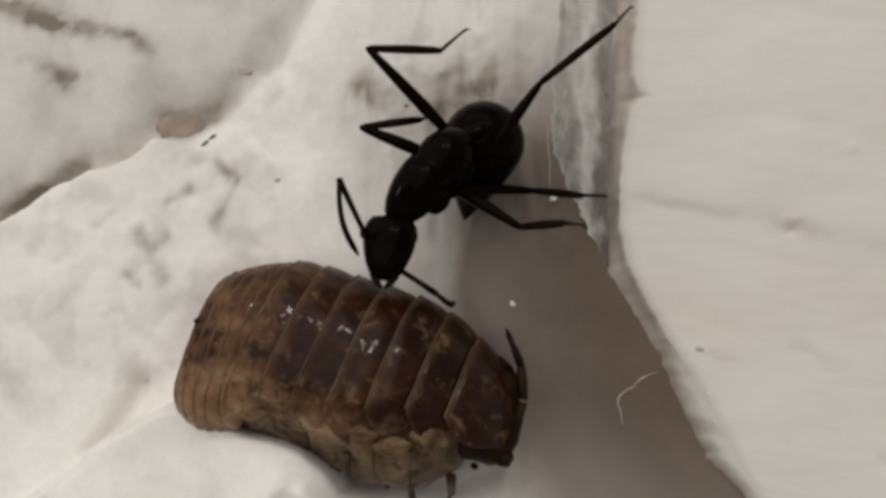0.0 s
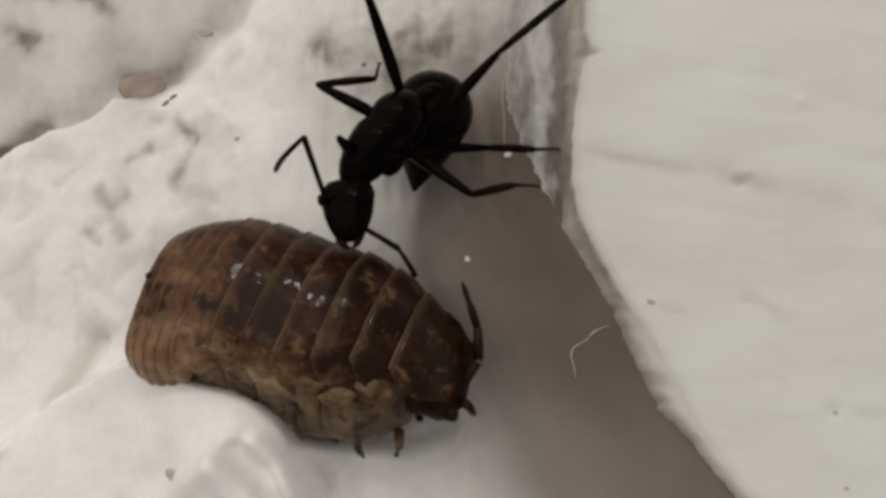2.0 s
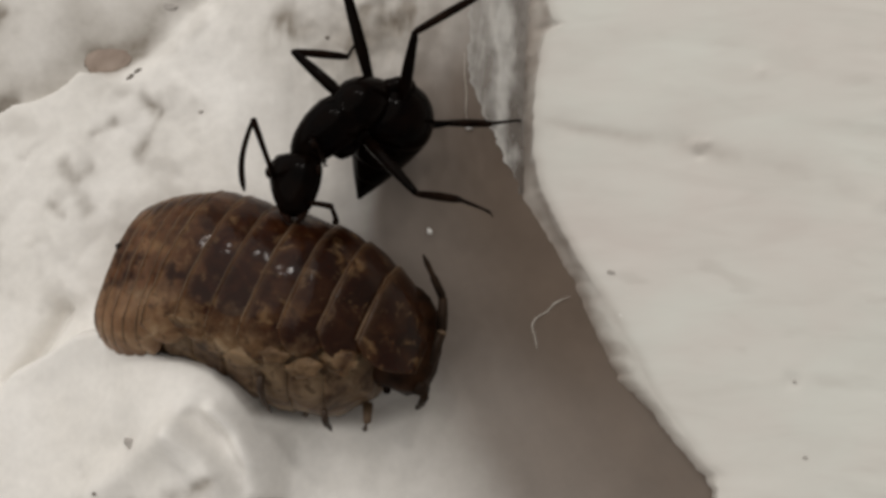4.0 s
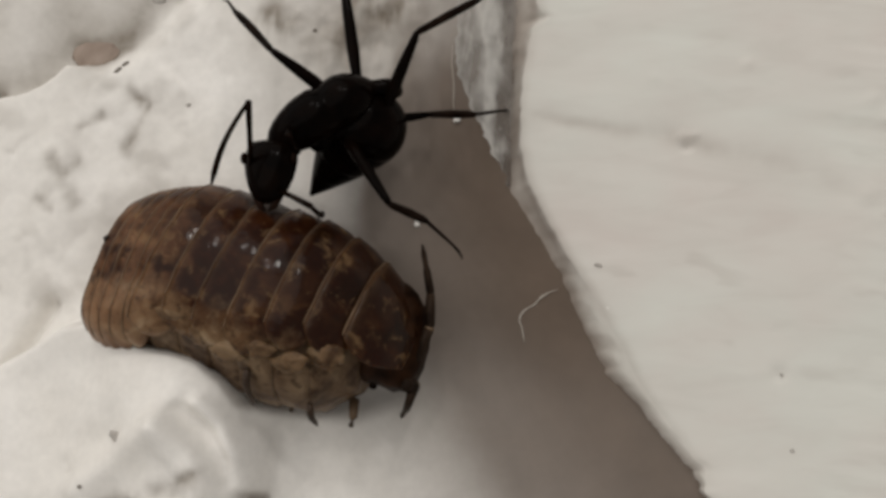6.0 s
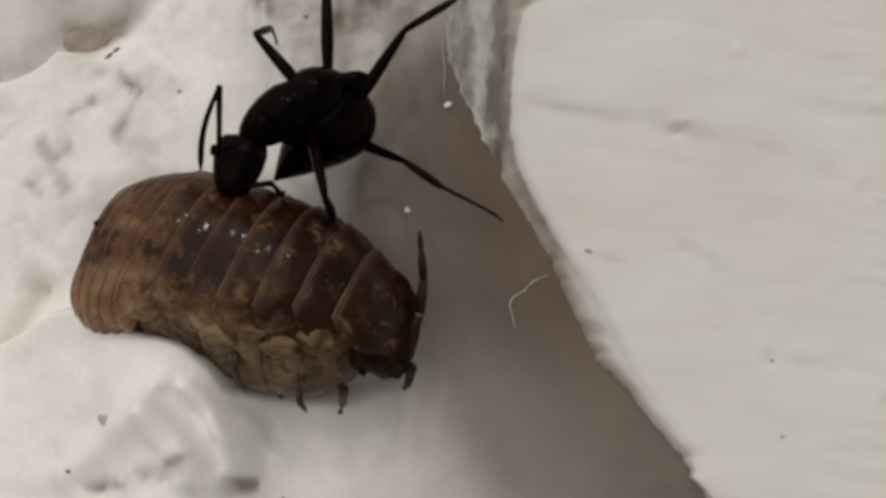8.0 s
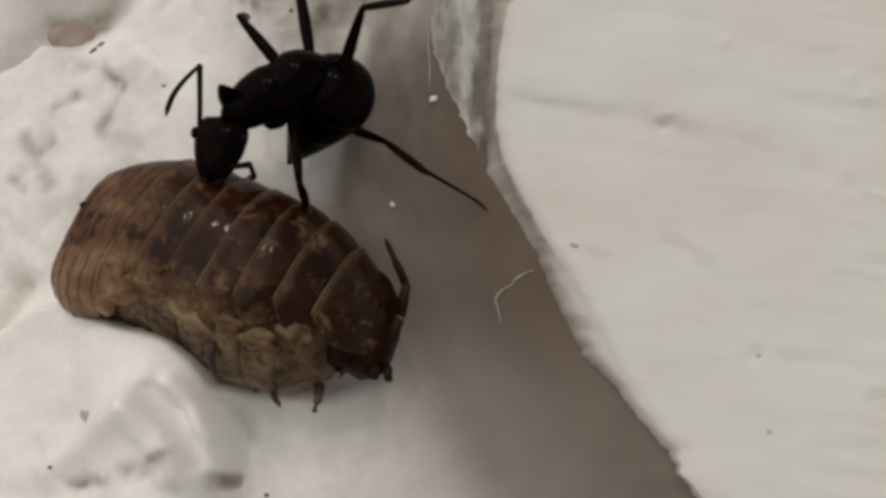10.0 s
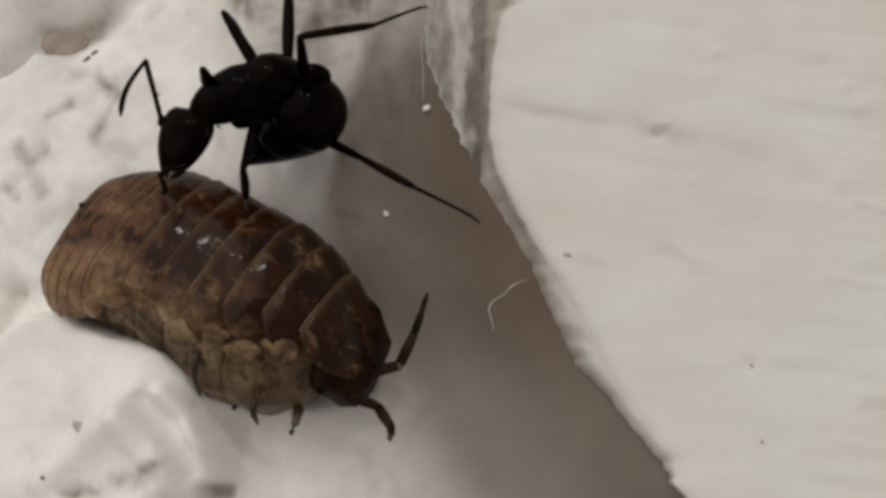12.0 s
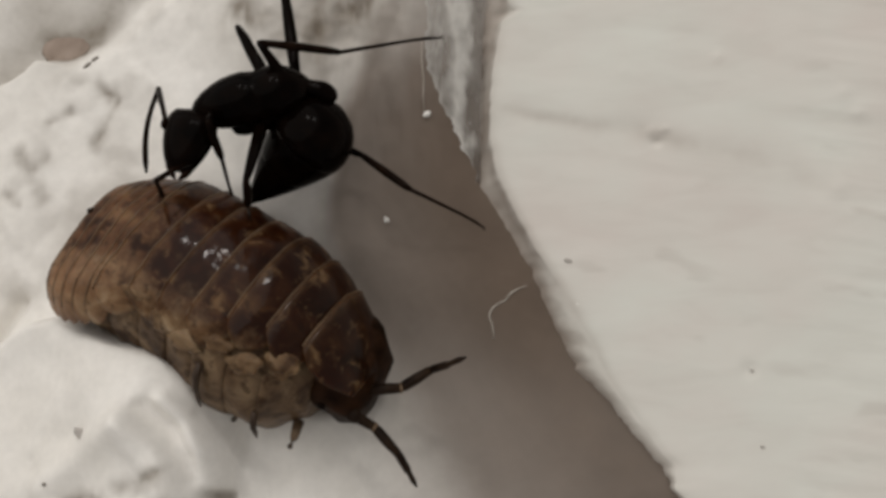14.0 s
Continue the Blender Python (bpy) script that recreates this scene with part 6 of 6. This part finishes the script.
    walk(ant_legs["E"][2], [
        (0, mm(3.83, 1.11, -1.10, 71.4, 60.2, 128.7)), (0.5, mm(3.82, 1.03, -1.18, 68.1, 60.5, 124.1)), (1, mm(3.70, 1.12, -1.12, 76.5, 58.9, 133.9)),
        (1.5, mm(3.65, 1.14, -1.11, 71.5, 58.0, 129.0)), (2, mm(3.70, 1.22, -1.01, 55.4, 60.2, 114.5)), (2.5, mm(3.62, 1.11, -1.15, 51.8, 57.3, 109.4)),
        (3, mm(3.87, 1.19, -1.00, 62.6, 56.9, 121.2)), (5.5, mm(3.75, 0.51, -1.50, -55.0, 59.9, 15.9)), (6, mm(3.90, 0.58, -1.44, -52.9, 62.8, 17.8)),
        (6.5, mm(3.98, 0.58, -1.41, -54.6, 60.0, 16.1)), (7, mm(3.98, 0.45, -1.46, -46.3, 59.4, 22.5)), (7.5, mm(3.95, 0.42, -1.48, -39.2, 56.0, 27.9)),
        (7.75, mm(3.45, 0.00, -1.46, -43.4, 12.2, 21.7)), (8, mm(2.96, -0.42, -1.45, -43.2, -31.8, 18.0)), (8.5, mm(2.93, -0.44, -1.43, -45.6, -28.5, 20.4)),
        (9, mm(3.12, -0.31, -1.52, -45.1, -31.9, 19.6)), (11.5, mm(3.05, -0.92, -1.22, -36.4, -16.8, 22.3)), (12, mm(2.94, -0.79, -1.27, -35.7, -11.3, 20.4)),
        (12.5, mm(3.03, -0.77, -1.32, -36.8, -14.1, 22.7)), (13, mm(2.94, -0.79, -1.27, -37.2, -16.8, 22.9)), (13.5, mm(2.86, -0.80, -1.23, -37.0, -18.3, 24.2)),
        (14, mm(2.88, -0.82, -1.23, -37.2, -18.3, 25.8)),
    ])
    walk(ant_legs["F"][0], [
        (0, mm(1.00, -0.35, -0.50, 4.2, -78.6, 75.7)), (0.5, mm(1.00, -0.35, -0.50, 5.1, -73.6, 75.9)), (1, mm(1.00, -0.35, -0.50, 5.0, -77.2, 75.2)),
        (1.5, mm(1.00, -0.35, -0.50, 45.3, -82.1, 31.5)), (2, mm(1.00, -0.35, -0.50, 132.8, -81.1, -56.5)), (2.5, mm(1.00, -0.35, -0.50, 128.5, -64.7, -56.6)),
        (3, mm(1.00, -0.35, -0.50, 19.8, -64.0, 62.7)), (5.5, mm(1.00, -0.35, -0.50, 34.5, -62.9, 66.6)), (6, mm(1.00, -0.35, -0.50, 35.9, -59.7, 65.9)),
        (6.5, mm(1.00, -0.35, -0.50, 39.0, -56.6, 64.1)), (7, mm(1.00, -0.35, -0.50, 36.0, -58.0, 67.8)), (7.5, mm(1.00, -0.35, -0.50, 30.8, -63.0, 73.7)),
        (8, mm(1.00, -0.35, -0.50, 21.2, -67.0, 80.6)), (8.5, mm(1.00, -0.35, -0.50, 12.4, -70.3, 89.6)), (9, mm(1.00, -0.35, -0.50, 33.2, -72.5, 67.6)),
        (11.5, mm(1.00, -0.35, -0.50, 160.1, -65.0, -54.9)), (12, mm(1.00, -0.35, -0.50, -166.9, -82.2, -86.3)), (12.5, mm(1.00, -0.35, -0.50, -178.6, -81.1, -74.2)),
        (13, mm(1.00, -0.35, -0.50, 178.8, -72.7, -70.5)), (13.5, mm(1.00, -0.35, -0.50, 51.1, -55.5, 67.7)), (14, mm(1.00, -0.35, -0.50, 51.8, -51.6, 68.8)),
    ])
    walk(ant_legs["F"][1], [
        (0, mm(1.90, 0.00, 0.00, -70.4, 4.2, -167.3)), (0.5, mm(1.90, 0.00, 0.00, -69.2, 9.0, -166.2)), (1, mm(1.90, 0.00, 0.00, -70.0, 4.9, -166.3)),
        (1.5, mm(1.90, 0.00, 0.00, -72.5, 7.4, -170.5)), (2, mm(1.90, 0.00, 0.00, -75.7, 16.2, 179.7)), (2.5, mm(1.90, 0.00, 0.00, -76.8, 8.2, -166.9)),
        (3, mm(1.90, 0.00, 0.00, -68.6, 27.4, -173.9)), (5.5, mm(1.90, 0.00, 0.00, -66.8, 28.2, -163.4)), (6, mm(1.90, 0.00, 0.00, -66.4, 26.0, -162.3)),
        (6.5, mm(1.90, 0.00, 0.00, -66.3, 23.0, -159.4)), (7, mm(1.90, 0.00, 0.00, -66.5, 18.7, -162.3)), (7.5, mm(1.90, 0.00, 0.00, -66.7, 16.5, -165.8)),
        (8, mm(1.90, 0.00, 0.00, -66.7, 14.3, -170.1)), (8.5, mm(1.90, 0.00, 0.00, -66.6, 12.2, -172.7)), (9, mm(1.90, 0.00, 0.00, -67.2, 7.6, -165.3)),
        (11.5, mm(1.90, 0.00, 0.00, -77.3, -24.5, -163.6)), (12, mm(1.90, 0.00, 0.00, -74.2, -8.3, -174.9)), (12.5, mm(1.90, 0.00, 0.00, -74.3, -9.6, -173.2)),
        (13, mm(1.90, 0.00, 0.00, -82.7, -31.6, -154.7)), (13.25, mm(1.90, 0.00, 0.00, -74.7, 7.3, -146.0)), (13.5, mm(1.90, 0.00, 0.00, -56.2, 43.5, -127.0)),
        (14, mm(1.90, 0.00, 0.00, -51.5, 45.3, -118.8)),
    ])
    walk(ant_legs["F"][2], [
        (0, mm(0.44, -0.33, -0.11, -115.2, 15.5, -166.0)), (0.5, mm(0.46, -0.35, -0.24, -114.2, 21.5, -166.0)), (1, mm(0.45, -0.35, -0.13, -115.5, 18.6, -167.8)),
        (1.5, mm(0.43, -0.24, -0.19, -118.7, 14.9, -169.9)), (2, mm(0.46, 0.01, -0.42, -120.8, 0.3, -166.4)), (2.5, mm(0.45, -0.34, -0.21, -122.6, -11.9, -162.3)),
        (3, mm(0.58, -0.14, -0.69, -114.5, 19.8, -174.8)), (5.5, mm(0.63, -0.38, -0.71, -112.8, -0.6, -158.6)), (6, mm(0.62, -0.41, -0.66, -111.9, 3.4, -158.0)),
        (6.5, mm(0.61, -0.48, -0.59, -111.4, 6.5, -155.5)), (7, mm(0.55, -0.43, -0.48, -111.5, 8.2, -158.7)), (7.5, mm(0.51, -0.35, -0.43, -112.5, 7.7, -165.4)),
        (8, mm(0.47, -0.25, -0.37, -113.1, 7.2, -172.9)), (8.5, mm(0.45, -0.19, -0.32, -113.5, 6.8, -178.8)), (9, mm(0.46, -0.38, -0.20, -113.9, 3.7, -174.5)),
        (11.5, mm(0.59, -0.38, 0.62, -121.8, -18.9, -164.9)), (12, mm(0.42, -0.13, 0.22, -117.5, 17.4, -163.3)), (12.5, mm(0.43, -0.17, 0.25, -118.8, 14.9, -165.3)),
        (13, mm(0.75, -0.55, 0.79, -118.6, -29.6, -176.0)), (13.25, mm(0.99, -0.71, -0.12, -115.2, 14.7, -148.4)), (13.5, mm(1.24, -0.87, -1.03, -80.5, 48.9, -100.6)),
        (14, mm(1.39, -0.93, -1.07, -84.9, 48.1, -105.0)),
    ])
    walk(ant_antennae[0][0], [
        (0, mm(0.95, -0.55, 0.25, 4.2, -58.4, -152.1)), (0.5, mm(0.95, -0.55, 0.25, 5.5, -61.0, -160.5)), (1, mm(0.95, -0.55, 0.25, 0.9, -58.8, -163.3)),
        (1.5, mm(0.95, -0.55, 0.25, 6.9, -48.5, -170.6)), (2, mm(0.95, -0.55, 0.25, 12.9, -54.3, -175.1)), (2.5, mm(0.95, -0.55, 0.25, 3.1, -55.8, -167.7)),
        (3, mm(0.95, -0.55, 0.25, -0.9, -66.4, -158.5)), (5.5, mm(0.95, -0.55, 0.25, 41.7, -56.2, 157.7)), (6, mm(0.95, -0.55, 0.25, 44.7, -57.3, 158.3)),
        (6.5, mm(0.95, -0.55, 0.25, 46.3, -53.0, 158.9)), (7, mm(0.95, -0.55, 0.25, 41.4, -46.7, 169.0)), (7.5, mm(0.95, -0.55, 0.25, 41.6, -47.8, 171.0)),
        (8, mm(0.95, -0.55, 0.25, 40.6, -48.2, 170.7)), (8.5, mm(0.95, -0.55, 0.25, 38.1, -40.8, 171.6)), (9, mm(0.95, -0.55, 0.25, 33.5, -23.3, 178.2)),
        (11.5, mm(0.95, -0.55, 0.25, 27.8, -0.7, -147.9)), (12, mm(0.95, -0.55, 0.25, 28.1, -1.2, -143.5)), (12.5, mm(0.95, -0.55, 0.25, 31.1, 16.0, -128.4)),
        (13, mm(0.95, -0.55, 0.25, 31.7, 20.3, -128.0)), (13.5, mm(0.95, -0.55, 0.25, 29.0, 19.2, -138.9)), (14, mm(0.95, -0.55, 0.25, 26.7, 26.6, -141.9)),
    ])
    walk(ant_antennae[0][1], [
        (0, mm(2.60, 0.00, 0.00, 11.3, -2.1, 170.5)), (0.5, mm(2.60, 0.00, 0.00, 11.5, 21.0, 168.7)), (1, mm(2.60, 0.00, 0.00, 12.7, 17.0, 169.8)),
        (1.5, mm(2.60, 0.00, 0.00, 6.1, 38.5, 165.5)), (2, mm(2.60, 0.00, 0.00, -9.0, 40.8, 143.8)), (2.5, mm(2.60, 0.00, 0.00, -4.0, 23.9, 144.0)),
        (3, mm(2.60, 0.00, 0.00, 7.0, 7.0, 162.0)), (5.5, mm(2.60, 0.00, 0.00, 6.2, -4.6, 151.9)), (6, mm(2.60, 0.00, 0.00, 7.8, -14.7, 150.6)),
        (6.5, mm(2.60, 0.00, 0.00, 8.3, -8.9, 147.2)), (7, mm(2.60, 0.00, 0.00, 4.6, 3.6, 148.1)), (7.5, mm(2.60, 0.00, 0.00, 5.9, 3.7, 159.4)),
        (8, mm(2.60, 0.00, 0.00, 5.6, -4.2, 167.9)), (8.5, mm(2.60, 0.00, 0.00, 4.2, -0.7, 167.5)), (9, mm(2.60, 0.00, 0.00, -13.0, 45.6, 145.6)),
        (11.5, mm(2.60, 0.00, 0.00, 20.4, 78.0, -173.6)), (12, mm(2.60, 0.00, 0.00, -32.8, 74.6, 124.2)), (12.5, mm(2.60, 0.00, 0.00, -27.1, 60.6, 130.2)),
        (13, mm(2.60, 0.00, 0.00, -12.7, 53.7, 149.9)), (13.5, mm(2.60, 0.00, 0.00, -11.4, 47.6, 156.8)), (14, mm(2.60, 0.00, 0.00, -16.8, 51.1, 158.8)),
    ])
    walk(ant_antennae[1][0], [
        (0, mm(1.65, 0.45, 0.12, 1.3, -26.8, 58.3)), (0.5, mm(1.65, 0.45, 0.12, -5.1, -30.2, 63.1)), (1, mm(1.65, 0.45, 0.12, -3.4, -27.7, 49.5)),
        (1.5, mm(1.65, 0.45, 0.12, -1.2, 3.0, 42.2)), (2, mm(1.65, 0.45, 0.12, -0.2, -25.9, 46.7)), (2.5, mm(1.65, 0.45, 0.12, -6.4, -42.3, 50.9)),
        (3, mm(1.65, 0.45, 0.12, -17.4, -49.3, 69.5)), (5.5, mm(1.65, 0.45, 0.12, -1.3, -36.7, 50.1)), (6, mm(1.65, 0.45, 0.12, -3.3, -34.1, 58.3)),
        (6.5, mm(1.65, 0.45, 0.12, -3.5, -30.9, 61.5)), (7, mm(1.65, 0.45, 0.12, -7.6, -36.4, 73.1)), (7.5, mm(1.65, 0.45, 0.12, -10.4, -32.6, 80.8)),
        (8, mm(1.65, 0.45, 0.12, -13.2, -45.4, 83.5)), (8.5, mm(1.65, 0.45, 0.12, -15.9, -46.1, 84.1)), (9, mm(1.65, 0.45, 0.12, -24.9, -30.5, 95.8)),
        (11.5, mm(1.65, 0.45, 0.12, 58.2, -58.0, 12.9)), (12, mm(1.65, 0.45, 0.12, 56.3, -57.7, 10.3)), (12.5, mm(1.65, 0.45, 0.12, 62.6, -57.0, -1.6)),
        (13, mm(1.65, 0.45, 0.12, 66.4, -57.7, -8.1)), (13.5, mm(1.65, 0.45, 0.12, 69.4, -51.0, -12.6)), (14, mm(1.65, 0.45, 0.12, 71.1, -50.4, -12.2)),
    ])
    walk(ant_antennae[1][1], [
        (0, mm(1.90, 0.00, 0.00, 116.5, 64.7, 157.2)), (0.5, mm(1.90, 0.00, 0.00, 169.7, 57.2, -153.3)), (1, mm(1.90, 0.00, 0.00, -177.3, 69.9, -135.0)),
        (1.5, mm(1.90, 0.00, 0.00, -23.6, 66.1, 25.3)), (2, mm(1.90, 0.00, 0.00, 154.6, 75.5, -158.2)), (2.5, mm(1.90, 0.00, 0.00, 156.5, 51.2, -159.2)),
        (3, mm(1.90, 0.00, 0.00, 147.9, 31.0, -178.0)), (5.5, mm(1.90, 0.00, 0.00, 130.2, 39.5, 168.6)), (6, mm(1.90, 0.00, 0.00, 129.8, 44.4, 165.5)),
        (6.5, mm(1.90, 0.00, 0.00, 129.4, 48.4, 165.0)), (7, mm(1.90, 0.00, 0.00, 131.3, 41.5, 160.3)), (7.5, mm(1.90, 0.00, 0.00, 129.7, 44.4, 154.5)),
        (8, mm(1.90, 0.00, 0.00, 138.1, 32.7, 160.6)), (8.5, mm(1.90, 0.00, 0.00, 138.7, 30.8, 158.9)), (9, mm(1.90, 0.00, 0.00, 142.1, 34.9, 155.8)),
        (11.5, mm(1.90, 0.00, 0.00, 139.0, -0.6, -145.8)), (12, mm(1.90, 0.00, 0.00, 139.4, 0.3, -142.0)), (12.5, mm(1.90, 0.00, 0.00, 137.2, -4.5, -141.2)),
        (13, mm(1.90, 0.00, 0.00, 135.3, -7.6, -139.8)), (13.5, mm(1.90, 0.00, 0.00, 136.3, -7.0, -135.5)), (14, mm(1.90, 0.00, 0.00, 135.7, -4.4, -133.6)),
    ])


motions()
